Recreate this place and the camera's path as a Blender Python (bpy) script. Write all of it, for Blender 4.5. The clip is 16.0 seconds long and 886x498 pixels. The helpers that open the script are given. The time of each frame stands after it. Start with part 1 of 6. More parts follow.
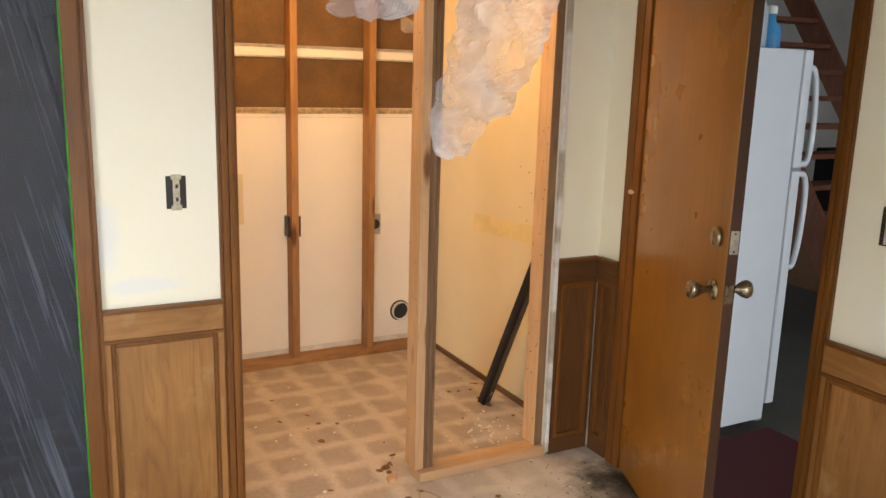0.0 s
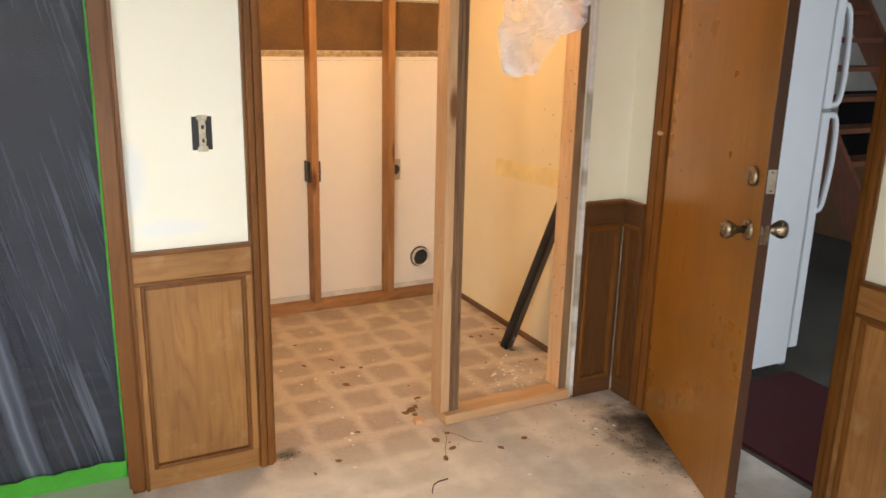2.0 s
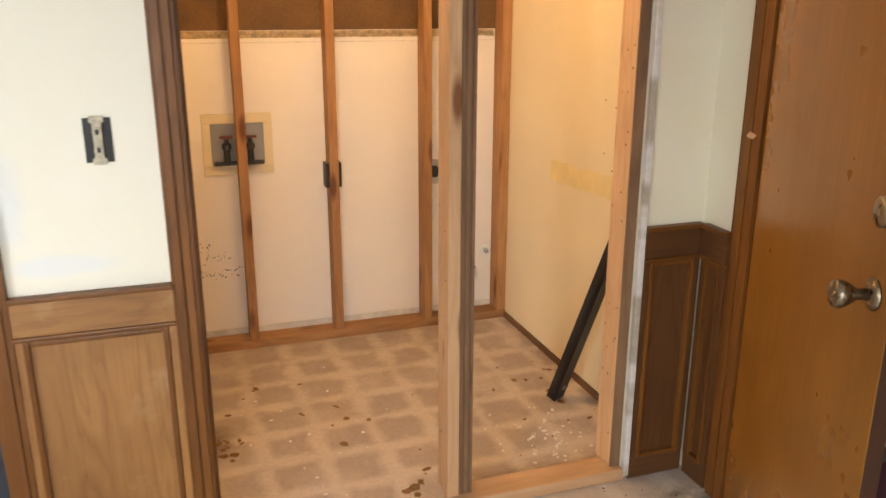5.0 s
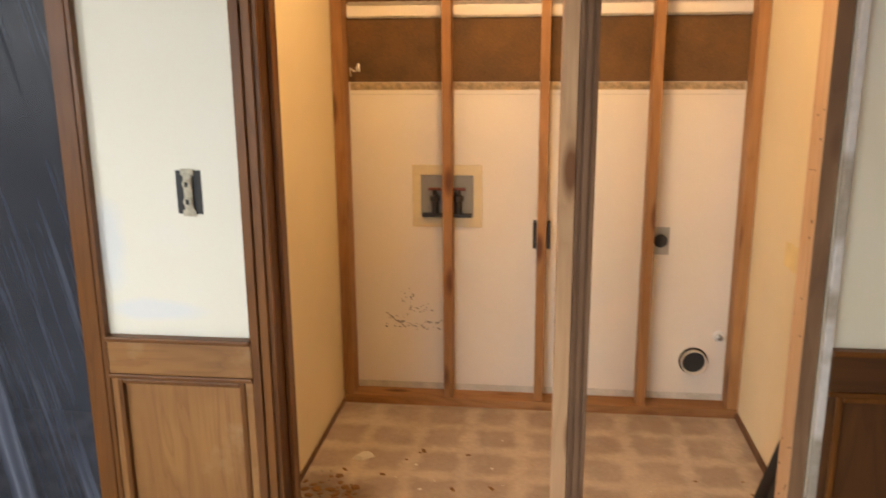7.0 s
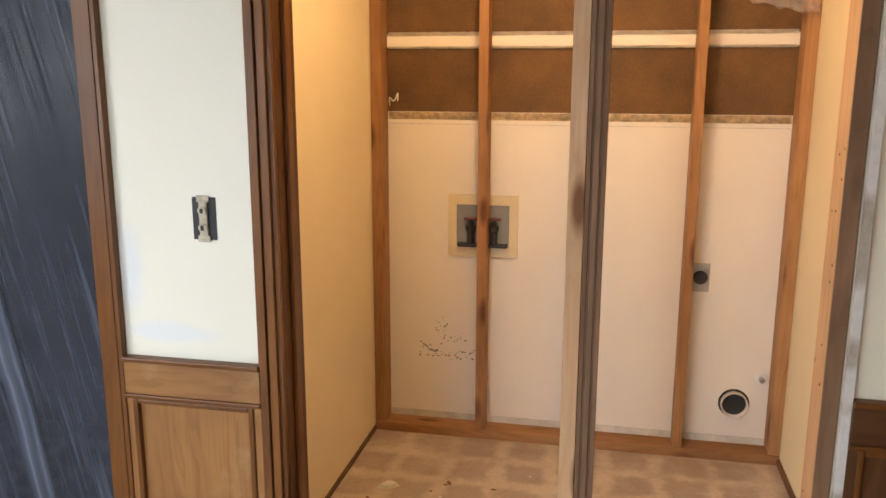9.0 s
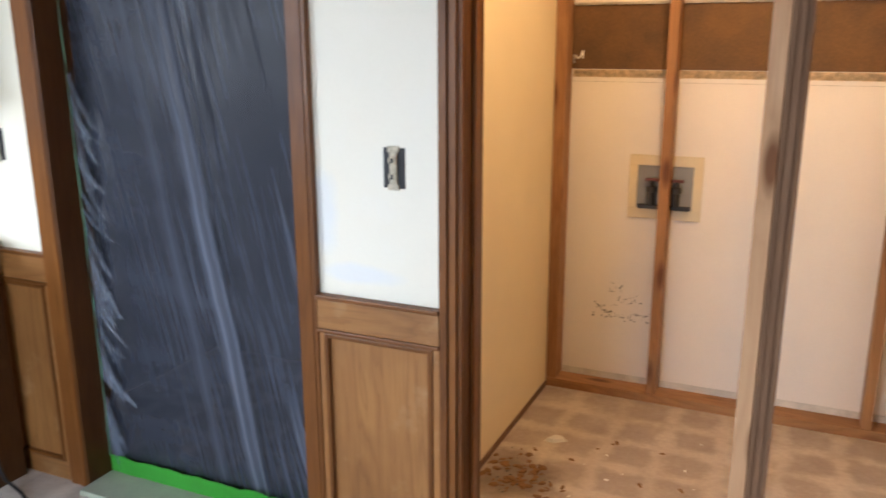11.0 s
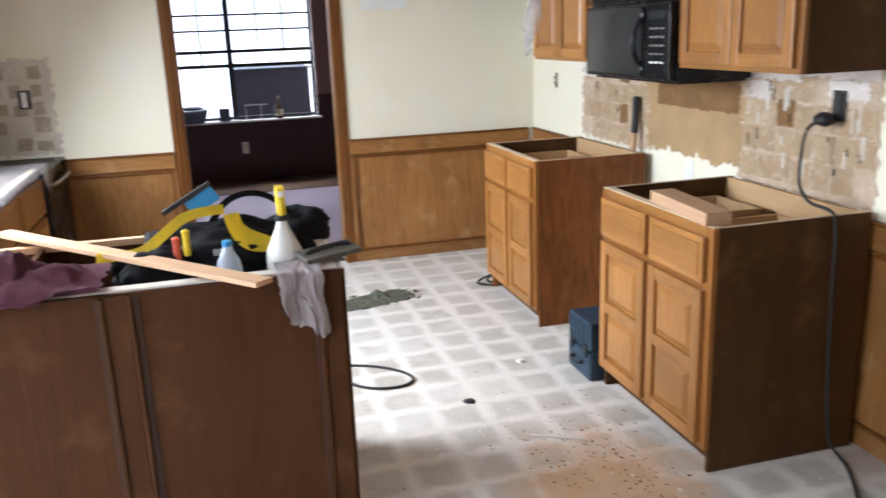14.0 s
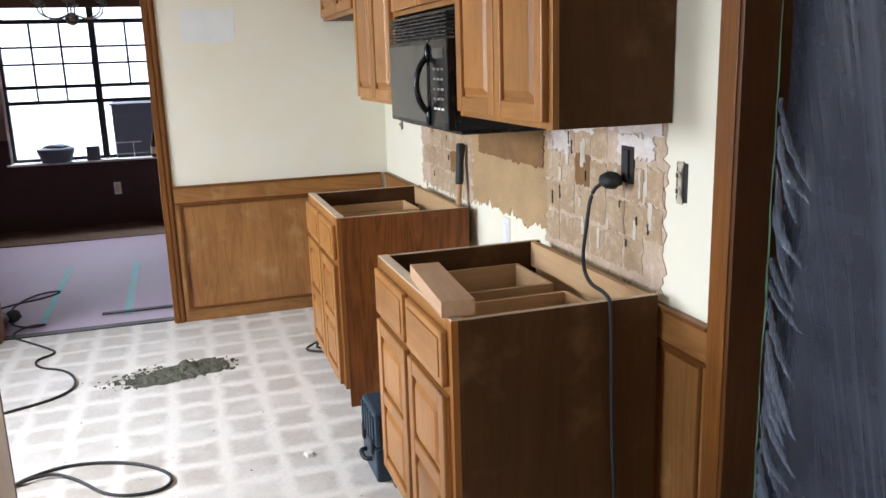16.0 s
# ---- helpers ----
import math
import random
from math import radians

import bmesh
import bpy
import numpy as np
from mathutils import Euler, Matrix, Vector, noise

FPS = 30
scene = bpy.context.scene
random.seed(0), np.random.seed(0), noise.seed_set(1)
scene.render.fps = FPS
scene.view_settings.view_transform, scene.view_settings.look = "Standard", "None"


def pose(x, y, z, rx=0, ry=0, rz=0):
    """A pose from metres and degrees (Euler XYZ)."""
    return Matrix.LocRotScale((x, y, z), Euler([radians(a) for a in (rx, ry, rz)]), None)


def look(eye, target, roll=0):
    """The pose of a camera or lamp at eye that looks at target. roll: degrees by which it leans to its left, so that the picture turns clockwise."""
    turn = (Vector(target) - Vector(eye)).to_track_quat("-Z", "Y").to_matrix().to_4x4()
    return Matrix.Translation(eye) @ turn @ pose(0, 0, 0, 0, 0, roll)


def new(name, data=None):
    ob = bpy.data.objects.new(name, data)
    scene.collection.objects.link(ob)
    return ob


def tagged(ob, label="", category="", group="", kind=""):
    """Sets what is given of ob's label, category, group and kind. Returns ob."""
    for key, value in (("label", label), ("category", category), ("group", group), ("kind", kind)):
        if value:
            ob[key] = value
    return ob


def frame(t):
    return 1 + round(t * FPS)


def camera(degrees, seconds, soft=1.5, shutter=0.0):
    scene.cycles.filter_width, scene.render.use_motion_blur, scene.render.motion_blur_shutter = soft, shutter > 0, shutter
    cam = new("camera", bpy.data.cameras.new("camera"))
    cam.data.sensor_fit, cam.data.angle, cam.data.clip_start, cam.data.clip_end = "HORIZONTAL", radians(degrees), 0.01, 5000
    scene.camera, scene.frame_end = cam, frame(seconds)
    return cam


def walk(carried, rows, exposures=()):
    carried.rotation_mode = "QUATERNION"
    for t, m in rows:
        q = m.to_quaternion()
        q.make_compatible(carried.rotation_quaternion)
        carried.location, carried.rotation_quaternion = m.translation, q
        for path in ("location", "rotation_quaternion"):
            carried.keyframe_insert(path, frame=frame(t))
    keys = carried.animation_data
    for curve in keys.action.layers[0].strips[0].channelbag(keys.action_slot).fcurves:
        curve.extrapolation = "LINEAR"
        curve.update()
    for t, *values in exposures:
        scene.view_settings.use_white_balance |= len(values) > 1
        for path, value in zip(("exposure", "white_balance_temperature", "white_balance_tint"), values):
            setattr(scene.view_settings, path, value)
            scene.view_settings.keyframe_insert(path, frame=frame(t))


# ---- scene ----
cam = camera(57.0, 16.0, shutter=0.5)
PATH = [
    (0, (0.254, 0.479, 1.589), (1.162, 2.211, 1.17), 1.6),
    (0.5, (0.25, 0.471, 1.586), (1.157, 2.197, 1.139), 1.8),
    (1, (0.226, 0.478, 1.574), (1.141, 2.191, 1.095), 1.3),
    (1.5, (0.19, 0.502, 1.555), (1.111, 2.202, 1.045), 1.0),
    (2, (0.206, 0.525, 1.551), (1.084, 2.241, 1.015), 1.3),
    (2.5, (0.302, 0.56, 1.559), (1.088, 2.316, 1.013), 1.9),
    (3, (0.365, 0.605, 1.545), (1.048, 2.403, 0.993), 1.7),
    (3.5, (0.412, 0.721, 1.526), (1.049, 2.531, 0.959), 1.2),
    (4, (0.473, 0.891, 1.515), (1.126, 2.688, 0.928), 0.6),
    (4.2, (0.53, 0.937, 1.513), (1.186, 2.731, 0.919), 0.5),
    (6.3, (1.311, 1.29, 1.502), (1.544, 3.208, 0.984), -0.8),
    (6.5, (1.358, 1.306, 1.503), (1.468, 3.237, 0.993), -0.8),
    (7, (1.521, 1.316, 1.526), (1.29, 3.245, 1.05), -0.4),
    (7.5, (1.537, 1.354, 1.541), (1.227, 3.284, 1.119), -1.2),
    (8, (1.55, 1.382, 1.535), (1.244, 3.315, 1.126), -1.4),
    (8.2, (1.577, 1.377, 1.542), (1.26, 3.309, 1.134), -0.9),
    (10.3, (1.685, 1.323, 1.529), (1.077, 3.173, 1.072), -0.1),
    (10.5, (1.682, 1.317, 1.53), (1.027, 3.146, 1.054), 0.0),
    (11, (1.659, 1.305, 1.522), (0.866, 3.071, 1.021), -0.2),
    (11.5, (1.632, 1.29, 1.521), (0.622, 2.936, 1.002), -0.6),
    (12, (1.572, 1.24, 1.523), (0.283, 2.67, 0.981), -0.6),
    (12.5, (1.514, 1.161, 1.542), (-0.014, 2.327, 0.989), -0.7),
    (13, (1.474, 1.083, 1.54), (-0.174, 2.071, 0.984), -0.8),
    (13.5, (1.466, 1.002, 1.535), (-0.282, 1.807, 0.988), -1.1),
    (14, (1.418, 1.015, 1.521), (-0.449, 1.511, 1.005), -2.2),
    (14.5, (1.31, 1.25, 1.505), (-0.579, 1.66, 0.994), -2.0),
    (15, (1.256, 1.49, 1.513), (-0.612, 2.024, 1.038), -1.7),
    (15.5, (1.153, 1.721, 1.508), (-0.684, 2.37, 1.055), -1.5),
    (16, (1.086, 1.887, 1.527), (-0.771, 2.48, 1.077), -1.8),
]
walk(cam, [(t, look(eye, target, roll)) for t, eye, target, roll in PATH],
     [(0, -0.12, 7000, 10), (3, 0.0, 6900, 10), (4.2, 0.0, 6850, 10), (6.5, -0.25, 6650, 10), (8.2, -0.24, 6500, 10), (10.3, -0.08, 5800, 11), (11, -0.08, 5750, 11), (12, 0.0, 5850, 11), (12.5, 0.0, 5850, 11), (13, -0.12, 5950, 11), (14, -0.30, 6000, 11), (15.2, -0.44, 6150, 12), (16, -0.34, 6050, 12)])

# ---- world and light ----
world = bpy.data.worlds.new("world")
scene.world = world
world.use_nodes = True
wn = world.node_tree.nodes
sky = wn.new("ShaderNodeTexSky")
sky.sky_type = "NISHITA"
sky.sun_disc = False
sky.sun_elevation, sky.sun_rotation = radians(38), radians(200)
world.node_tree.links.new(sky.outputs[0], wn["Background"].inputs[0])
wn["Background"].inputs[1].default_value = 0.15
sun_data = bpy.data.lights.new("sun", "SUN")
sun_data.energy, sun_data.angle, sun_data.color = 1.5, radians(12), (1, 0.97, 0.92)
new("sun", sun_data).matrix_world = look((0, 0, 0), (math.sin(radians(20)), math.cos(radians(20)), -0.78))


def area(name, eye, target, w, h, watts, colour, spread=180):
    d = bpy.data.lights.new(name, "AREA")
    d.shape, d.size, d.size_y, d.energy, d.color = "RECTANGLE", w, h, watts, colour
    d.spread = radians(spread)
    ob = new(name, d)
    ob.matrix_world = look(eye, target)
    return ob


DAY = (0.93, 0.97, 1.0)
area("patio_daylight", (0.2, -0.62, 1.1), (0.2, 3, -1.7), 1.5, 1.95, 54, DAY, 128)
area("sink_daylight", (-2.3, -0.62, 1.62), (-2.3, 3, -1.0), 1.5, 0.95, 128, DAY, 132)
area("far_room_daylight", (-8.75, 1.2, 3.0), (-5.2, 1.2, 0.2), 2.0, 0.9, 150, DAY)
area("garage_daylight", (3.6, -1.35, 1.25), (3.2, 3, 1.2), 2.2, 1.7, 74, (0.82, 0.91, 1.0))


def bulb_light(name, at, watts, colour, radius):
    d = bpy.data.lights.new(name, "POINT")
    d.energy, d.color, d.shadow_soft_size = watts, colour, radius
    new(name, d).location = at


bulb_light("closet_lamp", (1.45, 3.72, 2.30), 37, (1.0, 0.61, 0.27), 0.05)


# ---- materials ----
def nodes_of(name):
    m = bpy.data.materials.new(name)
    m.use_nodes = True
    t = m.node_tree
    return m, t, t.nodes["Principled BSDF"]


def add(t, kind, **sets):
    n = t.nodes.new(kind)
    for k, v in sets.items():
        n.inputs[k.replace("_", " ")].default_value = v
    return n


def coords(t, scale=(1, 1, 1), jitter=True):
    tc = t.nodes.new("ShaderNodeTexCoord")
    mp = t.nodes.new("ShaderNodeMapping")
    mp.inputs["Scale"].default_value = scale
    src = tc.outputs["Object"]
    if jitter:
        oi, geo = t.nodes.new("ShaderNodeObjectInfo"), t.nodes.new("ShaderNodeNewGeometry")
        plus = t.nodes.new("ShaderNodeMath")
        t.links.new(oi.outputs["Random"], plus.inputs[0])
        t.links.new(geo.outputs["Random Per Island"], plus.inputs[1])
        mul = t.nodes.new("ShaderNodeVectorMath")
        mul.operation = "MULTIPLY_ADD"
        t.links.new(plus.outputs[0], mul.inputs[0])
        mul.inputs[1].default_value = (17.3, 11.9, 7.7)
        t.links.new(src, mul.inputs[2])
        src = mul.outputs[0]
    t.links.new(src, mp.inputs["Vector"])
    return mp.outputs[0]


def noise_tex(t, vec, scale, detail=4, rough=0.55, distort=0.0):
    n = add(t, "ShaderNodeTexNoise", Scale=scale, Detail=detail, Roughness=rough, Distortion=distort)
    t.links.new(vec, n.inputs["Vector"])
    return n.outputs["Fac"]


def ramp(t, fac, stops):
    r = t.nodes.new("ShaderNodeValToRGB")
    e = r.color_ramp.elements
    while len(e) < len(stops):
        e.new(0.5)
    for el, (p, c) in zip(e, stops):
        el.position, el.color = p, (*c, 1)
    t.links.new(fac, r.inputs[0])
    return r.outputs[0]


def mix(t, fac, a, b, kind="MIX"):
    m = t.nodes.new("ShaderNodeMix")
    m.data_type, m.blend_type = "RGBA", kind
    for sock, v in ((m.inputs[0], fac), (m.inputs[6], a), (m.inputs[7], b)):
        if isinstance(v, (int, float)):
            sock.default_value = v
        elif isinstance(v, tuple):
            sock.default_value = (*v, 1)
        else:
            t.links.new(v, sock)
    return m.outputs[2]


def math_node(t, op, a, b=0.0, clamp=False):
    m = t.nodes.new("ShaderNodeMath")
    m.operation, m.use_clamp = op, clamp
    for sock, v in zip(m.inputs, (a, b)):
        if isinstance(v, (int, float)):
            sock.default_value = v
        else:
            t.links.new(v, sock)
    return m.outputs[0]


def bump(t, bsdf, height, strength, distance=0.002):
    b = add(t, "ShaderNodeBump", Strength=strength, Distance=distance)
    t.links.new(height, b.inputs["Height"])
    t.links.new(b.outputs[0], bsdf.inputs["Normal"])


def plain(name, colour, rough=0.6, metal=0.0, vary=0.15, scale=9.0, relief=0.15, fine=140.0, spec=0.5):
    m, t, b = nodes_of(name)
    v = coords(t)
    big, small = noise_tex(t, v, scale, 5), noise_tex(t, v, fine, 3)
    dark, light = tuple(c * (1 - vary) for c in colour), tuple(min(1, c * (1 + vary)) for c in colour)
    col = ramp(t, big, [(0.3, dark), (0.7, light)])
    col = mix(t, 0.25, col, ramp(t, small, [(0.35, dark), (0.65, light)]))
    t.links.new(col, b.inputs["Base Color"])
    rr = ramp(t, big, [(0.3, (max(0, rough - 0.08),) * 3), (0.7, (min(1, rough + 0.08),) * 3)])
    t.links.new(rr, b.inputs["Roughness"])
    b.inputs["Metallic"].default_value = metal
    b.inputs["Specular IOR Level"].default_value = spec
    if relief:
        bump(t, b, small, relief)
    return m


def wood(name, dark, light, axis="z", rough=0.45, grain=1.0, wear=None, knots=None, spec=0.4, figure=0.5):
    m, t, b = nodes_of(name)
    along = {"x": (0.1, 1, 1), "y": (1, 0.1, 1), "z": (1, 1, 0.1)}[axis]
    v = coords(t, tuple(s * 9 * grain for s in along))
    vf = coords(t, tuple(s * 120 * grain if s == 1 else 6 * grain for s in along))
    vw = coords(t)
    rings = noise_tex(t, v, 1.0, 3, 0.45, 0.7)
    bands = math_node(t, "FRACT", math_node(t, "MULTIPLY", rings, 9.0))
    mid = tuple((a + c) / 2 for a, c in zip(dark, light))
    base = ramp(t, rings, [(0.32, mid), (0.66, light)])
    lines = ramp(t, bands, [(0.0, dark), (0.22, mid), (0.6, light), (1.0, mid)])
    col = mix(t, figure, base, lines)
    fibre = noise_tex(t, vf, 1.0, 3, 0.6)
    col = mix(t, 0.35, col, ramp(t, fibre, [(0.3, tuple(0.55 + 0.3 * c for c in mid)), (0.6, (1, 1, 1))]), "MULTIPLY")
    tone = noise_tex(t, vw, 2.2, 4, 0.6)
    col = mix(t, ramp(t, tone, [(0.4, (0.4, 0.4, 0.4)), (0.62, (0, 0, 0))]), col, dark)
    if wear:
        w = noise_tex(t, vw, 6.0, 5, 0.6)
        col = mix(t, ramp(t, w, [(0.56, (0, 0, 0)), (0.75, (0.7, 0.7, 0.7))]), col, wear)
    if knots:
        vk = coords(t, (9, 9, 2.6) if axis == "z" else ((2.6, 9, 9) if axis == "x" else (9, 2.6, 9)))
        vo = t.nodes.new("ShaderNodeTexVoronoi")
        vo.inputs["Scale"].default_value = 1.0
        t.links.new(vk, vo.inputs["Vector"])
        col = mix(t, ramp(t, vo.outputs["Distance"], [(0.10, (0.95, 0.95, 0.95)), (0.21, (0, 0, 0))]), col, knots)
    # no two boards have quite the same tone
    oi = t.nodes.new("ShaderNodeObjectInfo")
    col = mix(t, 1.0, col, ramp(t, oi.outputs["Random"], [(0.0, (0.84, 0.82, 0.80)), (1.0, (1.08, 1.06, 1.04))]), "MULTIPLY")
    t.links.new(col, b.inputs["Base Color"])
    t.links.new(ramp(t, tone, [(0.3, (min(1, rough + 0.1),) * 3), (0.7, (max(0, rough - 0.06),) * 3)]), b.inputs["Roughness"])
    b.inputs["Specular IOR Level"].default_value = spec
    bump(t, b, fibre, 0.15, 0.001)
    return m


def woods(name, *a, **k):
    return {ax: wood(name + "_" + ax, *a, axis=ax, **k) for ax in "xyz"}


PANEL = woods("oak_panelling", (0.165, 0.068, 0.018), (0.395, 0.195, 0.062), rough=0.40, wear=(0.45, 0.28, 0.135), figure=0.42)
CASING = woods("stained_casing", (0.092, 0.032, 0.0065), (0.232, 0.092, 0.021), rough=0.36, spec=0.28, figure=0.4)
# casing stain with the shade of the reveals put into its colour
SHADEDJAMB = woods("shaded_jamb", (0.055, 0.020, 0.005), (0.125, 0.050, 0.014), rough=0.4, spec=0.25, figure=0.3)
OAK = woods("honey_oak", (0.240, 0.096, 0.023), (0.435, 0.205, 0.056), rough=0.34, wear=(0.24, 0.12, 0.045), figure=0.4)
SHADEDOAK = woods("shaded_frame_oak", (0.20, 0.072, 0.014), (0.34, 0.140, 0.032), rough=0.4, figure=0.4)
SIDE = woods("cabinet_side", (0.047, 0.019, 0.0065), (0.087, 0.039, 0.0125), rough=0.55, spec=0.2, wear=(0.14, 0.074, 0.030), figure=0.3)
REDSIDE = woods("reddish_side", (0.13, 0.036, 0.008), (0.35, 0.122, 0.028), rough=0.45, spec=0.25, wear=(0.36, 0.16, 0.05), figure=0.75)
STUD = woods("stud_pine", (0.215, 0.10, 0.036), (0.47, 0.25, 0.105), rough=0.6, knots=(0.12, 0.04, 0.012), figure=0.4)
NEWPINE = woods("new_pine", (0.47, 0.275, 0.14), (0.74, 0.49, 0.29), rough=0.65, knots=(0.18, 0.07, 0.022), figure=0.4)
RECESS = plain("grey_recess", (0.25, 0.25, 0.25), 0.6)
OLDSTUD = woods("weathered_stud", (0.13, 0.067, 0.034), (0.27, 0.158, 0.088), rough=0.7, knots=(0.10, 0.04, 0.02), figure=0.4)
CARCASS = woods("bare_particleboard", (0.46, 0.29, 0.14), (0.62, 0.42, 0.23), rough=0.7, grain=0.7, figure=0.1)
BOARD = woods("planed_board", (0.48, 0.29, 0.165), (0.66, 0.44, 0.28), rough=0.6, figure=0.2)
DOORWOOD = woods("birch_door", (0.19, 0.078, 0.011), (0.32, 0.146, 0.023), rough=0.30, grain=0.6, figure=0.16)
ISLAND = woods("island_panel", (0.050, 0.018, 0.006), (0.092, 0.037, 0.013), rough=0.5, spec=0.15, wear=(0.13, 0.062, 0.025), figure=0.3)
SHADEDPANEL = woods("shaded_oak_panelling", (0.070, 0.028, 0.010), (0.15, 0.066, 0.024), rough=0.42)
DOOREDGE = wood("dark_door_edge", (0.035, 0.014, 0.008), (0.075, 0.030, 0.015), figure=0.2)
LEDGER = woods("stringer_wood", (0.10, 0.05, 0.025), (0.20, 0.10, 0.05), rough=0.6)
REDSTEP = woods("red_brown_steps", (0.13, 0.042, 0.022), (0.27, 0.10, 0.055), rough=0.55)
FARWALL = plain("maroon_paint", (0.050, 0.010, 0.012), 0.45, vary=0.1)
MAUVE = plain("mauve_paint", (0.30, 0.17, 0.14), 0.7, vary=0.06)
def wall_paint():
    m, t, b = nodes_of("cream_paint")
    v = coords(t, jitter=False)
    low, mid, fine = noise_tex(t, v, 1.6, 3), noise_tex(t, v, 7.0, 4, 0.5), noise_tex(t, v, 120.0, 3)
    col = ramp(t, low, [(0.35, (0.79, 0.745, 0.585)), (0.65, (0.82, 0.79, 0.66))])
    col = mix(t, ramp(t, mid, [(0.54, (0, 0, 0)), (0.68, (0.25, 0.25, 0.25))]), col, (0.80, 0.80, 0.76))
    sep = t.nodes.new("ShaderNodeSeparateXYZ")
    t.links.new(t.nodes.new("ShaderNodeTexCoord").outputs["Object"], sep.inputs[0])
    # primer rolled on the narrow panel beside the closet, with two bluish undried spots
    for x, z, rx, rz, colour, strength in ((0.64, 1.30, 0.34, 1.1, (0.82, 0.815, 0.76), 0.55), (0.455, 1.06, 0.075, 0.15, (0.66, 0.72, 0.80), 0.55), (0.58, 0.90, 0.15, 0.035, (0.68, 0.74, 0.82), 0.5)):
        dx = math_node(t, "DIVIDE", math_node(t, "SUBTRACT", sep.outputs[0], x), rx)
        dz = math_node(t, "DIVIDE", math_node(t, "SUBTRACT", sep.outputs[2], z), rz)
        d = math_node(t, "SQRT", math_node(t, "ADD", math_node(t, "MULTIPLY", dx, dx), math_node(t, "MULTIPLY", dz, dz)))
        d = math_node(t, "ADD", d, math_node(t, "MULTIPLY", math_node(t, "SUBTRACT", mid, 0.5), 0.9))
        col = mix(t, ramp(t, d, [(0.55, (strength,) * 3), (1.0, (0, 0, 0))]), col, colour)
    primer = noise_tex(t, v, 2.6, 2, 0.4)
    col = mix(t, ramp(t, primer, [(0.57, (0, 0, 0)), (0.66, (0.12, 0.12, 0.12))]), col, (0.78, 0.80, 0.79))
    col = mix(t, 0.04, col, ramp(t, fine, [(0.3, (0.6, 0.57, 0.48)), (0.6, (0.84, 0.82, 0.72))]))
    t.links.new(col, b.inputs["Base Color"])
    b.inputs["Roughness"].default_value = 0.75
    bump(t, b, math_node(t, "ADD", fine, math_node(t, "MULTIPLY", mid, 3.0)), 0.07, 0.002)
    return m


WALL = wall_paint()
CLOSETWALL = plain("closet_yellow_paint", (0.78, 0.665, 0.45), 0.8, vary=0.05, scale=2.5)
CLOSETBACK = plain("closet_white_board", (0.80, 0.745, 0.68), 0.85, vary=0.045, scale=2.2)
BROWNBOARD = plain("brown_fibreboard", (0.135, 0.070, 0.026), 0.85, vary=0.4, scale=7.0, relief=0.4)
CEIL = plain("ceiling_paint", (0.80, 0.79, 0.76), 0.9, vary=0.03)
def strip_material():
    m, t, b = nodes_of("patched_drywall_edge")
    v = coords(t, (1, 1, 4.5), False)
    blotch, fine = noise_tex(t, v, 1.0, 2, 0.5), noise_tex(t, coords(t, jitter=False), 45.0, 4)
    col = ramp(t, blotch, [(0.44, (0.40, 0.35, 0.27)), (0.50, (0.72, 0.70, 0.67))])
    t.links.new(mix(t, 0.2, col, ramp(t, fine, [(0.3, (0.3, 0.28, 0.25)), (0.7, (0.8, 0.79, 0.77))])), b.inputs["Base Color"])
    b.inputs["Roughness"].default_value = 0.85
    bump(t, b, fine, 0.3, 0.003)
    return m


STRIP = strip_material()
SEAM = plain("joint_compound", (0.62, 0.58, 0.52), 0.85, vary=0.25, scale=14.0, relief=0.4)
BLACK = plain("black_enamel", (0.010, 0.010, 0.012), 0.26, vary=0.1, relief=0.0, spec=0.28)
GREYGLASS = plain("smoked_glass", (0.030, 0.033, 0.034), 0.16, vary=0.05, relief=0.0, spec=0.75)
RUBBER = plain("black_rubber", (0.018, 0.018, 0.02), 0.6)
STEEL = plain("galvanised_steel", (0.45, 0.43, 0.40), 0.4, 0.9)
BRASS = plain("antique_brass", (0.30, 0.25, 0.185), 0.30, 1.0, vary=0.3, scale=40)
FRIDGE = plain("white_appliance", (0.75, 0.79, 0.87), 0.35, vary=0.02, relief=0.25, fine=260)
FRIDGEGREY = plain("grey_gasket", (0.30, 0.31, 0.33), 0.5)
CONCRETE = plain("garage_concrete", (0.085, 0.082, 0.075), 0.8, vary=0.3, scale=3)
RUG = plain("maroon_mat", (0.062, 0.006, 0.010), 0.95, vary=0.3, scale=40, relief=0.8)
PURPLE = plain("floor_paper", (0.50, 0.39, 0.50), 0.55, vary=0.08, scale=2)
TEALTAPE = plain("teal_tape", (0.25, 0.52, 0.56), 0.5)
GREENTAPE = plain("green_tape", (0.10, 0.56, 0.06), 0.55, vary=0.12)
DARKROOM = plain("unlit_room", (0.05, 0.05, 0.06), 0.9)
WHITEPLASTIC = plain("white_plastic", (0.80, 0.80, 0.78), 0.35, vary=0.03)
DIRTYIVORY = plain("grimy_ivory", (0.46, 0.42, 0.32), 0.6, vary=0.35, scale=60)
PALEGREEN = plain("pale_green_tape", (0.24, 0.48, 0.32), 0.6)
IVORY = plain("ivory_plastic", (0.70, 0.59, 0.38), 0.45, vary=0.06)
YELLOW = plain("yellow_webbing", (0.82, 0.60, 0.03), 0.7, vary=0.25)
BAG = plain("black_canvas", (0.007, 0.007, 0.009), 0.8, vary=0.3, relief=0.6, spec=0.15)
BLUE = plain("blue_plastic", (0.05, 0.30, 0.62), 0.4)
CASEBLUE = plain("dark_blue_case", (0.022, 0.045, 0.075), 0.45, vary=0.2)
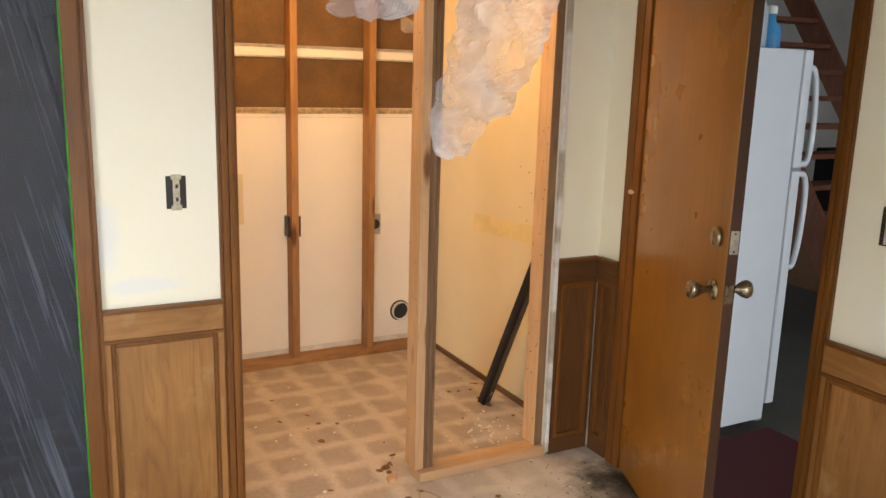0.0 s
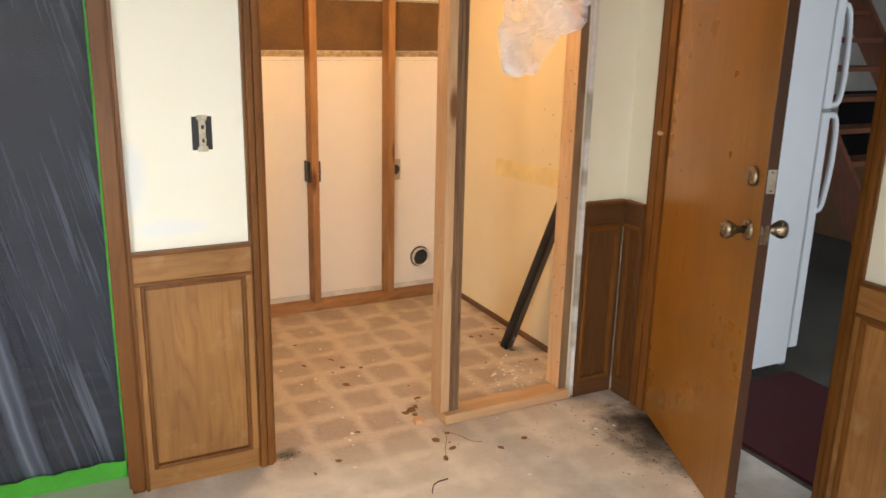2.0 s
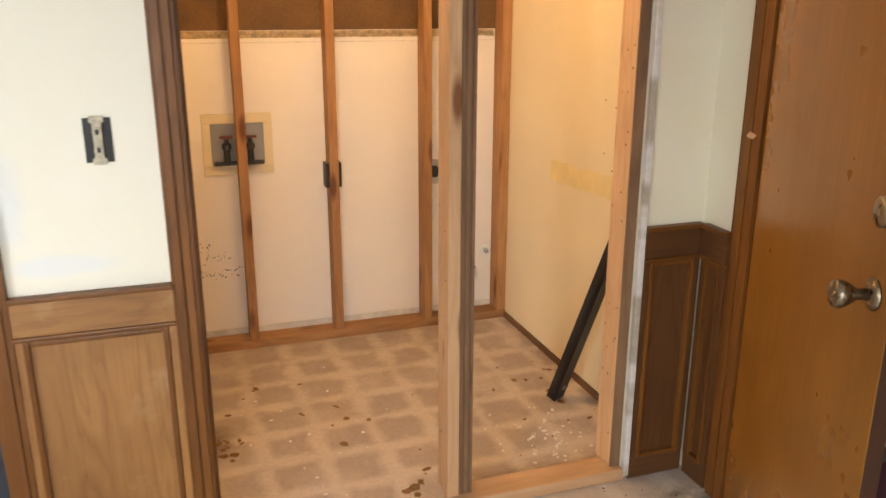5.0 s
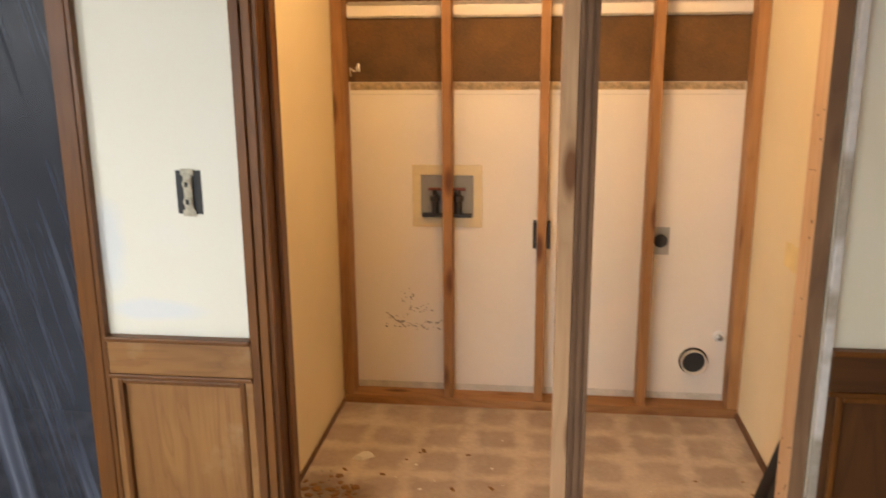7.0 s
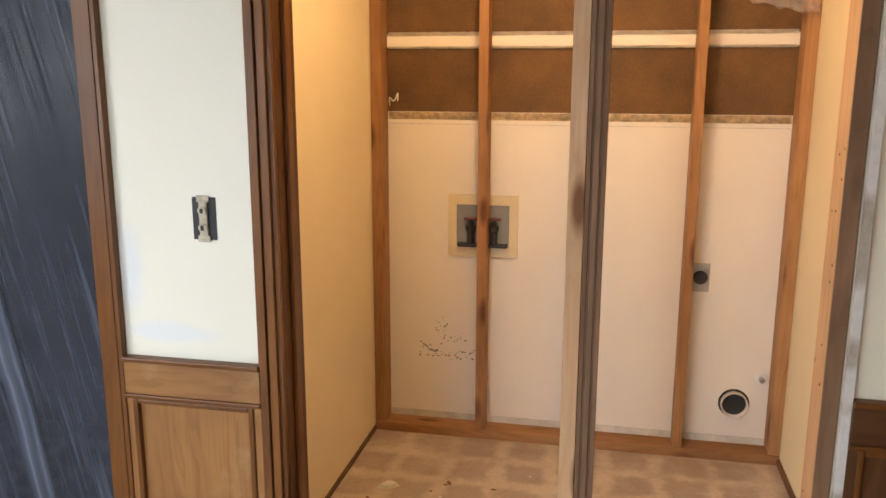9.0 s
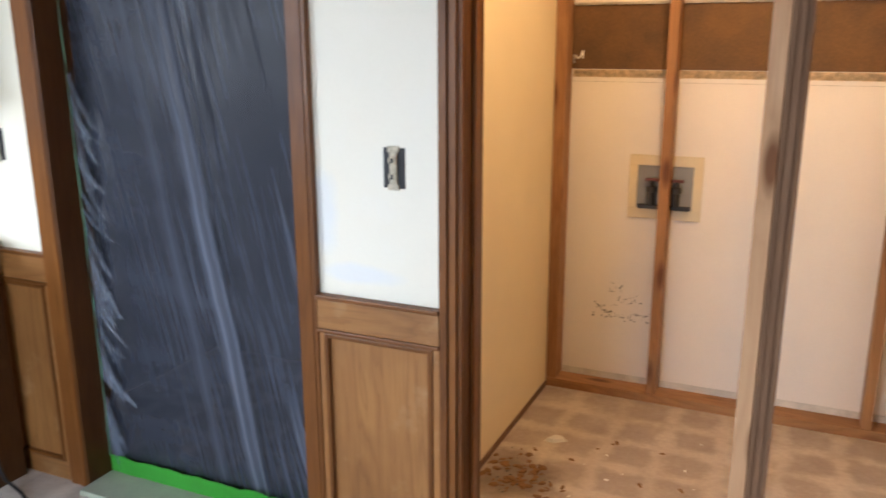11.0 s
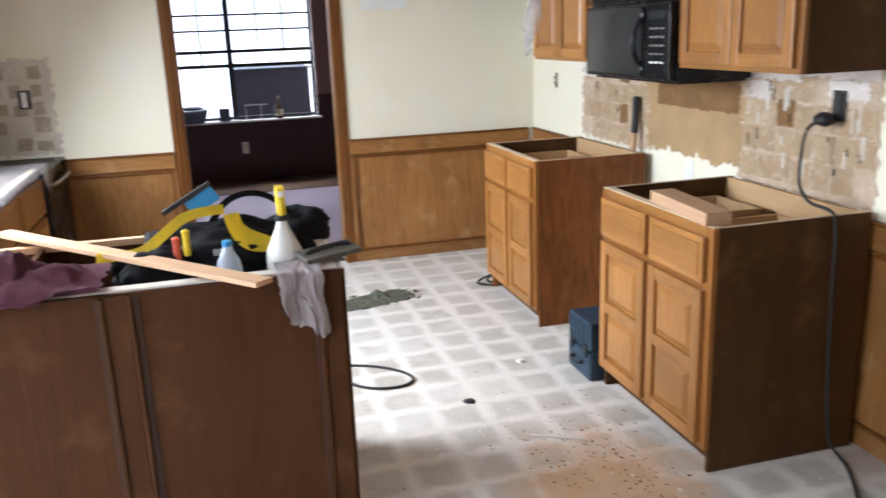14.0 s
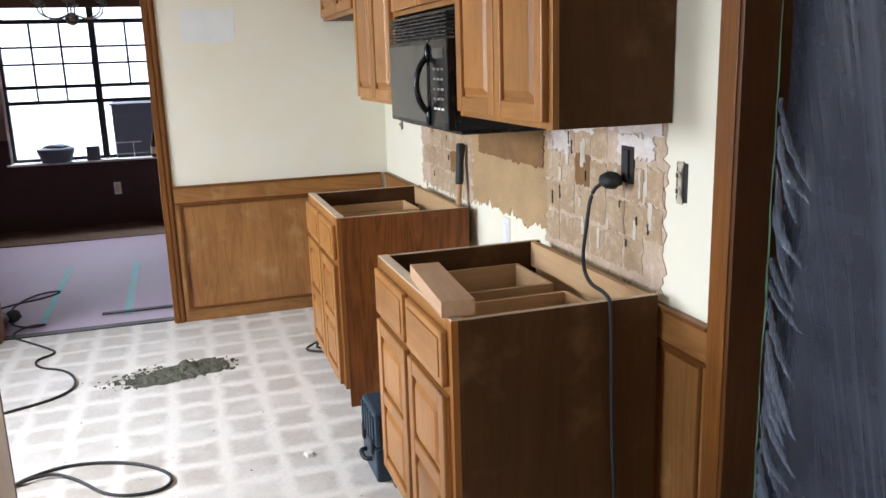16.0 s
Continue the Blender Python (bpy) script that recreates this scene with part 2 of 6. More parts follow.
CLOTH = plain("maroon_cloth", (0.17, 0.055, 0.085), 0.9, vary=0.25, relief=0.5)
RAG = plain("grey_rag", (0.50, 0.445, 0.455), 0.95, vary=0.1, relief=0.6)
DARKMETAL = plain("dark_steel", (0.045, 0.040, 0.038), 0.45, 0.6, vary=0.3)
TAPRED = plain("dull_red_handle", (0.13, 0.03, 0.02), 0.5)
GREYFLOAT = plain("dirty_float", (0.10, 0.088, 0.072), 0.8, vary=0.3)
ORANGE = plain("red_orange_plastic", (0.55, 0.09, 0.05), 0.5)
GRIT = plain("dark_grit", (0.092, 0.094, 0.068), 0.95, vary=0.6, scale=60)
CHIP = plain("plaster_chip", (0.74, 0.72, 0.68), 0.9)
SOOT = plain("black_dirt", (0.03, 0.028, 0.025), 0.95, vary=0.5, scale=60)
PALE = plain("pale_rim", (0.66, 0.61, 0.55), 0.6, vary=0.12)
SILL = plain("dusty_sill", (0.36, 0.40, 0.31), 0.5, vary=0.15)
def scar_material(name, dark, light, smear, amount):
    m, t, b = nodes_of(name)
    v = coords(t)
    low, mid, fine = noise_tex(t, v, 7.0, 4), noise_tex(t, v, 24.0, 5, 0.65), noise_tex(t, v, 90.0, 4)
    col = ramp(t, low, [(0.32, dark), (0.68, light)])
    col = mix(t, ramp(t, mid, [(0.52, (0, 0, 0)), (0.64, (amount,) * 3)]), col, smear)
    col = mix(t, 0.25, col, ramp(t, fine, [(0.3, dark), (0.7, smear)]))
    t.links.new(col, b.inputs["Base Color"])
    b.inputs["Roughness"].default_value = 0.9
    bump(t, b, math_node(t, "ADD", mid, math_node(t, "MULTIPLY", fine, 0.5)), 0.5, 0.004)
    return m


SCAR = scar_material("torn_paper_board", (0.335, 0.220, 0.122), (0.46, 0.330, 0.205), (0.64, 0.54, 0.42), 0.5)
WHITEGLUE = scar_material("white_adhesive", (0.60, 0.52, 0.46), (0.73, 0.67, 0.63), (0.80, 0.77, 0.75), 0.7)
RIM = plain("raw_board_edge", (0.66, 0.52, 0.37), 0.7, vary=0.15, scale=14.0)
SCARDARK = plain("torn_brown_board", (0.205, 0.108, 0.040), 0.9, vary=0.3, scale=12, relief=0.6)
THINSET = scar_material("grey_white_adhesive", (0.42, 0.30, 0.195), (0.56, 0.435, 0.32), (0.70, 0.61, 0.53), 0.5)
PALEBED = scar_material("pale_adhesive_bed", (0.50, 0.44, 0.36), (0.66, 0.61, 0.53), (0.74, 0.70, 0.63), 0.5)
GREYSCAR = scar_material("grey_brown_scar", (0.30, 0.235, 0.165), (0.43, 0.355, 0.265), (0.56, 0.50, 0.41), 0.5)
TANBOARD = plain("bare_tan_board", (0.40, 0.265, 0.135), 0.9, vary=0.22, scale=5.0, relief=0.5)
FRAMEBLACK = plain("dark_window_frame", (0.02, 0.02, 0.022), 0.4)
OUTGREY = plain("grey_cabinet_paint", (0.11, 0.125, 0.165), 0.6)
GREENLEAF = plain("green_clutter", (0.03, 0.07, 0.03), 0.8)


def floor_material():
    m, t, b = nodes_of("scraped_floor")
    tc = t.nodes.new("ShaderNodeTexCoord")
    raw = tc.outputs["Object"]
    mp = t.nodes.new("ShaderNodeMapping")
    t.links.new(raw, mp.inputs["Vector"])
    base = mp.outputs[0]
    warp = add(t, "ShaderNodeTexNoise", Scale=9.0, Detail=3.0)
    t.links.new(base, warp.inputs["Vector"])
    off = t.nodes.new("ShaderNodeVectorMath")
    off.operation = "MULTIPLY_ADD"
    t.links.new(warp.outputs["Color"], off.inputs[0])
    off.inputs[1].default_value = (0.06, 0.06, 0)
    t.links.new(base, off.inputs[2])
    sep = t.nodes.new("ShaderNodeSeparateXYZ")
    t.links.new(off.outputs[0], sep.inputs[0])

    def cell(sock, centre):
        f = math_node(t, "FRACT", math_node(t, "DIVIDE", math_node(t, "SUBTRACT", sock, centre - 0.103 + 0.03), 0.206))
        return math_node(t, "ABSOLUTE", math_node(t, "SUBTRACT", f, 0.5))

    cx, cy = cell(sep.outputs[0], -2.545), cell(sep.outputs[1], 1.848)
    edge = math_node(t, "SMOOTH_MAX", cx, cy)
    t.nodes[-1].inputs[2].default_value = 0.12
    scuff = noise_tex(t, base, 5.0, 6, 0.65)
    edge = math_node(t, "ADD", edge, math_node(t, "MULTIPLY", math_node(t, "SUBTRACT", scuff, 0.5), 0.34))
    inside = ramp(t, edge, [(0.29, (1, 1, 1)), (0.45, (0, 0, 0))])
    fine = noise_tex(t, base, 55.0, 5, 0.7)
    mid = noise_tex(t, base, 1.3, 4, 0.6)
    patch = ramp(t, fine, [(0.3, (0.42, 0.385, 0.35)), (0.7, (0.55, 0.52, 0.485))])
    patch = mix(t, ramp(t, mid, [(0.42, (0, 0, 0)), (0.62, (0.5, 0.5, 0.5))]), patch, (0.46, 0.39, 0.31))
    patch = mix(t, ramp(t, noise_tex(t, base, 3.7, 3, 0.5), [(0.5, (0, 0, 0)), (0.62, (0.55, 0.55, 0.55))]), patch, (0.66, 0.63, 0.60))
    glue = ramp(t, fine, [(0.3, (0.68, 0.64, 0.59)), (0.7, (0.80, 0.77, 0.73))])
    faded = noise_tex(t, base, 2.1, 5, 0.6)
    sx = t.nodes.new("ShaderNodeSeparateXYZ")
    t.links.new(base, sx.inputs[0])
    # the grid is worn away in the passage
    worn = math_node(t, "MULTIPLY", math_node(t, "ADD", math_node(t, "SUBTRACT", sx.outputs[0], math_node(t, "MULTIPLY", faded, 1.2)), 0.85), 1.6, True)
    glue = mix(t, math_node(t, "MULTIPLY", worn, 0.75), glue, ramp(t, scuff, [(0.35, (0.45, 0.42, 0.385)), (0.62, (0.70, 0.66, 0.61))]))
    keep = math_node(t, "MULTIPLY", ramp(t, faded, [(0.3, (0.35, 0.35, 0.35)), (0.6, (1, 1, 1))]), math_node(t, "SUBTRACT", 1.0, math_node(t, "MULTIPLY", worn, 0.45)))
    col = mix(t, math_node(t, "MULTIPLY", inside, keep), glue, patch)
    # old brown adhesive stays in the closet, a dust film lies on the kitchen side
    inner = math_node(t, "MULTIPLY", math_node(t, "SUBTRACT", math_node(t, "ADD", sx.outputs[1], math_node(t, "MULTIPLY", scuff, 0.25)), 3.05), 4.0, True)
    brown = ramp(t, fine, [(0.3, (0.50, 0.42, 0.36)), (0.7, (0.63, 0.55, 0.48))])
    brown = mix(t, math_node(t, "MULTIPLY", inside, ramp(t, faded, [(0.34, (0.35, 0.35, 0.35)), (0.56, (0.95, 0.95, 0.95))])), brown, ramp(t, fine, [(0.3, (0.30, 0.235, 0.20)), (0.7, (0.41, 0.335, 0.29))]))
    brown = mix(t, ramp(t, faded, [(0.5, (0, 0, 0)), (0.75, (0.6, 0.6, 0.6))]), brown, (0.60, 0.50, 0.40))
    # dark brown mottling strengthens towards the closet's back wall
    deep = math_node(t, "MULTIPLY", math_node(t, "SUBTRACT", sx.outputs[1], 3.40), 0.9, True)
    mottling = ramp(t, scuff, [(0.40, (0.9, 0.9, 0.9)), (0.60, (0.15, 0.15, 0.15))])
    brown = mix(t, math_node(t, "MULTIPLY", mottling, math_node(t, "ADD", math_node(t, "MULTIPLY", deep, 0.5), 0.02)), brown, (0.24, 0.175, 0.125))
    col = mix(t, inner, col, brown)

    def stain(cx0, cy0, rx, ry, colour, strength, col):
        dx = math_node(t, "DIVIDE", math_node(t, "SUBTRACT", sx.outputs[0], cx0), rx)
        dy = math_node(t, "DIVIDE", math_node(t, "SUBTRACT", sx.outputs[1], cy0), ry)
        d = math_node(t, "SQRT", math_node(t, "ADD", math_node(t, "MULTIPLY", dx, dx), math_node(t, "MULTIPLY", dy, dy)))
        d = math_node(t, "ADD", d, math_node(t, "MULTIPLY", math_node(t, "SUBTRACT", scuff, 0.5), 1.6))
        return mix(t, ramp(t, d, [(0.35, (strength,) * 3), (1.0, (0, 0, 0))]), col, colour)

    col = stain(-0.85, 2.2, 0.45, 0.42, (0.60, 0.36, 0.18), 0.75, col)
    col = stain(-0.2, 1.7, 0.5, 0.4, (0.50, 0.36, 0.22), 0.5, col)
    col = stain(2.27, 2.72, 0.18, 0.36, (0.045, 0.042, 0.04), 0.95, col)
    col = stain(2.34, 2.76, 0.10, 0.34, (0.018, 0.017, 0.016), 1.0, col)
    col = stain(0.93, 3.18, 0.09, 0.05, (0.05, 0.045, 0.04), 0.85, col)
    col = stain(0.80, 3.80, 0.20, 0.22, (0.10, 0.07, 0.05), 0.75, col)
    t.links.new(col, b.inputs["Base Color"])
    t.links.new(ramp(t, fine, [(0.3, (0.48,) * 3), (0.7, (0.7,) * 3)]), b.inputs["Roughness"])
    b.inputs["Specular IOR Level"].default_value = 0.35
    bump(t, b, math_node(t, "ADD", math_node(t, "MULTIPLY", inside, -0.5), math_node(t, "MULTIPLY", fine, 0.6)), 0.35, 0.004)
    return m


FLOOR = floor_material()


def film_material(name, colour, see, rough, spec=0.6):
    m, t, b = nodes_of(name)
    v = coords(t, jitter=False)
    b.inputs["Base Color"].default_value = (*colour, 1)
    b.inputs["Roughness"].default_value = rough
    b.inputs["Specular IOR Level"].default_value = spec
    clear = t.nodes.new("ShaderNodeBsdfTransparent")
    both = t.nodes.new("ShaderNodeMixShader")
    both.inputs[0].default_value = see
    t.links.new(b.outputs[0], both.inputs[1])
    t.links.new(clear.outputs[0], both.inputs[2])
    t.links.new(both.outputs[0], t.nodes["Material Output"].inputs["Surface"])
    weave = noise_tex(t, coords(t, (2, 2, 60), False), 1.0, 3)
    bump(t, b, weave, 0.06, 0.002)
    return m


def dark_film_material():
    m = film_material("dark_plastic_sheeting", (0.040, 0.044, 0.058), 0.18, 0.32, 0.12)
    t = m.node_tree
    b = t.nodes["Principled BSDF"]
    sep = t.nodes.new("ShaderNodeSeparateXYZ")
    t.links.new(t.nodes.new("ShaderNodeTexCoord").outputs["Object"], sep.inputs[0])
    x, z = sep.outputs[0], sep.outputs[2]
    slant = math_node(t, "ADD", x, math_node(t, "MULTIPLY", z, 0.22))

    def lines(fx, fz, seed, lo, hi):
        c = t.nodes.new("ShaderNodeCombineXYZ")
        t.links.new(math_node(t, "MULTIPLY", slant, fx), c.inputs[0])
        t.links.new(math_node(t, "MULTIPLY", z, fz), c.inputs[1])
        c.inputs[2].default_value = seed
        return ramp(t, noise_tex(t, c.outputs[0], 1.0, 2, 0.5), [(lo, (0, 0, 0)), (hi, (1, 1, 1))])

    # bright glints along the creases are put into the base colour
    glints = math_node(t, "MAXIMUM", lines(46, 1.5, 2.0, 0.57, 0.68), math_node(t, "MULTIPLY", lines(95, 2.4, 7.0, 0.57, 0.68), 0.8))
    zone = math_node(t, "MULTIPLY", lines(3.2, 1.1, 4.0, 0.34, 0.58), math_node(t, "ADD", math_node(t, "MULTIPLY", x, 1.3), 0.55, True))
    fac = math_node(t, "MULTIPLY", math_node(t, "MULTIPLY", glints, zone), 0.34)
    # the long double fold gets the strongest painted highlight
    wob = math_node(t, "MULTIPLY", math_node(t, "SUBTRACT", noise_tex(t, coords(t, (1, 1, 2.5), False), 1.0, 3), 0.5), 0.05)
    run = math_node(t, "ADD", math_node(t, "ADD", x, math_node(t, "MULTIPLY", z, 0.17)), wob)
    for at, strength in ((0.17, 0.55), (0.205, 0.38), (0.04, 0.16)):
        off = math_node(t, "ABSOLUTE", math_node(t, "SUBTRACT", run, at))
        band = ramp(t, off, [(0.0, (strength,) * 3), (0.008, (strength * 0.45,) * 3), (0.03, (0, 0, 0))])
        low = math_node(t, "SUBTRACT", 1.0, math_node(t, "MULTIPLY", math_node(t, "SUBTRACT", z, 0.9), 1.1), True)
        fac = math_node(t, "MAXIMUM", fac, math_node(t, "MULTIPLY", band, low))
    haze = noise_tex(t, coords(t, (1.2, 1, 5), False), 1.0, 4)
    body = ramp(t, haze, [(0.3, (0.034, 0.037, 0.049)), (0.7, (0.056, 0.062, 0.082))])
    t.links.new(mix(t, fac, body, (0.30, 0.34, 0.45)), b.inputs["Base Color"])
    return m


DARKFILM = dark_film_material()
EDGEFILM = film_material("bluish_film_edge", (0.33, 0.39, 0.51), 0.60, 0.2)
CLEARFILM = film_material("clear_plastic_film", (0.68, 0.65, 0.67), 0.68, 0.13)


def crumpled_film_material():
    m = film_material("crumpled_plastic_film", (0.60, 0.59, 0.65), 0.34, 0.16, 0.8)
    t = m.node_tree
    b = t.nodes["Principled BSDF"]
    through_light = add(t, "ShaderNodeBsdfTranslucent", Color=(0.55, 0.51, 0.50, 1))
    lit = t.nodes.new("ShaderNodeMixShader")
    lit.inputs[0].default_value = 0.45
    both = t.nodes["Material Output"].inputs["Surface"].links[0].from_node
    t.links.new(b.outputs[0], lit.inputs[1])
    t.links.new(through_light.outputs[0], lit.inputs[2])
    t.links.new(lit.outputs[0], both.inputs[1])
    v = coords(t, jitter=False)
    patch = noise_tex(t, v, 14.0, 3, 0.5)
    t.links.new(ramp(t, patch, [(0.35, (0.25, 0.25, 0.25)), (0.65, (0.70, 0.70, 0.70))]), both.inputs[0])
    fine = noise_tex(t, v, 60.0, 4, 0.6, 1.5)
    bump(t, b, fine, 0.5, 0.004)
    return m


CRUMPLED = crumpled_film_material()


def glass_material():
    m, t, b = nodes_of("window_glass")
    b.inputs["Base Color"].default_value = (0.95, 0.97, 0.97, 1)
    b.inputs["Roughness"].default_value = 0.02
    b.inputs["Transmission Weight"].default_value = 1.0
    b.inputs["IOR"].default_value = 1.02
    return m


GLASS = glass_material()
BOTTLE = film_material("clear_bottle_plastic", (0.66, 0.74, 0.84), 0.42, 0.15)


def haze_material():
    m, t, b = nodes_of("bright_daylight_haze")
    n = noise_tex(t, coords(t, (0.5, 0.5, 0.35), False), 1.0, 3)
    t.links.new(ramp(t, n, [(0.4, (0.80, 0.84, 0.95)), (0.62, (1.0, 1.0, 1.0))]), b.inputs["Emission Color"])
    b.inputs["Emission Strength"].default_value = 2.6
    return m


BACKDROP = haze_material()

# ---- building tools ----
ORIGIN = {}


def thing(name, at=(0, 0, 0), label="", category="", group="", kind=""):
    ob = new(name)
    ob.empty_display_size = 0.1
    ob.location = at
    ORIGIN[ob] = Matrix.Translation(at)
    return tagged(ob, label, category, group, kind)


def part(name, bm, material, parent=None, label="", smooth=False):
    me = bpy.data.meshes.new(name)
    m = ORIGIN.get(parent, Matrix())
    bm.transform(m.inverted())
    bm.normal_update()
    bm.to_mesh(me)
    bm.free()
    me.materials.append(material)
    if smooth:
        for p in me.polygons:
            p.use_smooth = True
    ob = new(name, me)
    ob.parent = parent
    ORIGIN[ob] = m
    return tagged(ob, label)


def box(x0, y0, z0, x1, y1, z1, bevel=0.0, bm=None, turn=None):
    b = bmesh.new()
    r = bmesh.ops.create_cube(b, size=1)
    bmesh.ops.transform(b, matrix=Matrix.Diagonal((x1 - x0, y1 - y0, z1 - z0, 1)), verts=r["verts"])
    if bevel:
        bmesh.ops.bevel(b, geom=b.edges[:], offset=bevel, segments=2, affect="EDGES", profile=0.6)
    m = Matrix.Translation(((x0 + x1) / 2, (y0 + y1) / 2, (z0 + z1) / 2))
    b.transform(m if turn is None else m @ turn)
    return joined(bm, b)


def joined(bm, b):
    if bm is None:
        return b
    me = bpy.data.meshes.new("joint")
    b.to_mesh(me)
    b.free()
    bm.from_mesh(me)
    bpy.data.meshes.remove(me)
    return bm


def lathe(profile, at, segments=24, tilt=None, bm=None):
    b = bmesh.new()
    rings = []
    for r, z in profile:
        rings.append([b.verts.new((r * math.cos(2 * math.pi * i / segments), r * math.sin(2 * math.pi * i / segments), z)) for i in range(segments)])
    for a, c in zip(rings, rings[1:]):
        for i in range(segments):
            b.faces.new((a[i], a[(i + 1) % segments], c[(i + 1) % segments], c[i]))
    b.faces.new(rings[0][::-1])
    b.faces.new(rings[-1])
    b.transform(Matrix.Translation(at) @ (tilt or Matrix()))
    return joined(bm, b)


def tube(points, radius, segments=8, bm=None):
    pts = [Vector(p) for p in points]
    for _ in range(3):
        q = [pts[0]]
        for a, c in zip(pts, pts[1:]):
            q += [a.lerp(c, 0.25), a.lerp(c, 0.75)]
        pts = q + [pts[-1]]
    b = bmesh.new()
    rings = []
    for i, p in enumerate(pts):
        d = (pts[min(i + 1, len(pts) - 1)] - pts[max(i - 1, 0)]).normalized()
        u = d.cross(Vector((0.13, 0.31, 0.94))).normalized()
        w = d.cross(u)
        rings.append([b.verts.new(p + radius * (u * math.cos(6.2832 * k / segments) + w * math.sin(6.2832 * k / segments))) for k in range(segments)])
    for a, c in zip(rings, rings[1:]):
        for k in range(segments):
            b.faces.new((a[k], a[(k + 1) % segments], c[(k + 1) % segments], c[k]))
    b.faces.new(rings[0][::-1])
    b.faces.new(rings[-1])
    return joined(bm, b)


def sheet(nu, nv, place, thick=0.0):
    b = bmesh.new()
    g = [[b.verts.new(place(i / nu, j / nv)) for j in range(nv + 1)] for i in range(nu + 1)]
    for i in range(nu):
        for j in range(nv):
            b.faces.new((g[i][j], g[i + 1][j], g[i + 1][j + 1], g[i][j + 1]))
    if thick:
        bmesh.ops.solidify(b, geom=b.faces[:], thickness=thick)
    return b


def structure(name, bm, material, label="", parent=None):
    ob = part(name, bm, material, parent)
    return tagged(ob, label, kind="structure")


def fbm(x, y, z, octaves=4):
    return noise.fractal(Vector((x, y, z)), 1.0, 2.0, octaves)

# ---- structure ----
H = 2.44
N = 3.156          # face of the north wall
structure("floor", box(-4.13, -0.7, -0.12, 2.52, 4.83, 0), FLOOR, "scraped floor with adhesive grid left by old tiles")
structure("ceiling", box(-4.13, -0.7, H, 2.52, 4.83, H + 0.1), CEIL, "white ceiling")


def wall(name, boxes, material, label):
    bm = None
    for bx in boxes:
        bm = box(*bx, bm=bm)
    return structure(name, bm, material, label)


# north wall, from west to east: kitchen run, sheeted doorway, narrow panel, closet opening, stub
wall("wall_north", [(-4.13, N, 0, -0.525, 3.28, H), (-0.525, N, 2.06, 0.395, 3.28, H), (0.395, N, 0, 0.86, 3.28, H),
                    (0.86, N, 2.12, 2.13, 3.28, H), (2.168, N, 0, 2.40, 3.28, H)], WALL, "cream painted plaster wall with patches")
wall("wall_west", [(-4.13, -0.7, 0, -4.01, 0.79, H), (-4.13, 0.79, 2.06, -4.01, 1.775, H), (-4.13, 1.775, 0, -4.01, N, H)], WALL, "cream painted wall with a cased opening")
wall("wall_east", [(2.40, 2.915, 0, 2.52, 4.83, H), (2.40, 2.07, 2.06, 2.52, 2.915, H), (2.40, -0.7, 0, 2.52, 2.07, H)], WALL, "cream painted wall with a door opening")
wall("wall_south", [(-4.13, -0.7, 0, -3.05, -0.58, H), (-3.05, -0.7, 0, -1.55, -0.58, 1.14), (-3.05, -0.7, 2.1, -1.55, -0.58, H), (-1.55, -0.7, 0, -0.6, -0.58, H),
                    (-0.6, -0.7, 2.08, 1.0, -0.58, H), (1.0, -0.7, 0, 2.40, -0.58, H)], WALL, "cream painted wall with window openings")
# closet walls
YB = 4.712
structure("wall_closet_left", box(0.57, 3.28, 0.022, 0.677, YB + 0.1, H), CLOSETWALL, "cream yellow painted closet wall")
structure("wall_closet_right", box(2.372, 3.28, 0.022, 2.398, YB, H), CLOSETWALL, "cream yellow painted closet wall")
structure("wall_closet_back", box(0.677, YB, 0, 2.372, YB + 0.1, 1.395), CLOSETBACK, "white closet wall board with scuffs")
structure("wall_closet_top", box(0.677, YB + 0.004, 1.395, 2.372, YB + 0.1, H), BROWNBOARD, "bare brown fibreboard above the white board")
structure("trim_closet_band", box(0.677, YB - 0.004, 1.655, 2.372, YB + 0.003, 1.705), CLOSETBACK, "strip of white board left on the brown board")
# unseen hall behind the sheeted doorway, its darkness put into the wall colour
wall("wall_dark_hall", [(-1.0, 4.4, 0, 0.57, 4.5, H), (-1.1, 3.28, 0, -1.0, 4.5, H), (0.47, 3.284, 0, 0.566, 4.4, H), (-1.0, 3.284, -0.1, 0.47, 4.4, -0.002), (-1.0, 3.284, H, 0.57, 4.4, H + 0.1)], DARKROOM, "assumed space behind the sheeted doorway, coloured near black")

# far room
FX = -7.76
structure("floor_far_room", box(-7.9, -2.0, -0.12, -4.13, 4.0, -0.004), PURPLE, "floor covered with mauve protective paper")
structure("floor_bare_strip", box(-7.76, -2.0, -0.003, -7.0, 4.0, 0.004), LEDGER["y"], "strip of bare brown floor")
wall("wall_far_lower", [(-7.9, -2.0, 0, FX, 4.0, 0.66), (-7.9, -2.0, 0.66, FX, 0.33, 0.90), (-7.9, 2.09, 0.66, FX, 4.0, 0.90)], FARWALL, "dark maroon painted lower wall")
wall("wall_far_upper", [(-7.9, -2.0, 0.90, FX - 0.01, 0.33, H), (-7.9, 2.09, 0.90, FX - 0.01, 4.0, H), (-7.9, 0.33, 2.16, FX - 0.01, 2.09, H)], MAUVE, "mauve painted upper wall")
wall("wall_far_side", [(-7.9, -2.1, 0, -4.13, -2.0, H), (-7.9, 4.0, 0, -4.13, 4.1, H), (-4.15, -2.0, 0, -4.13, -0.7, H), (-4.15, 3.28, 0, -4.13, 4.0, H)], MAUVE, "mauve painted side wall")
structure("ceiling_far_room", box(-7.9, -2.1, H, -4.13, 4.1, H + 0.1), CEIL, "white ceiling")
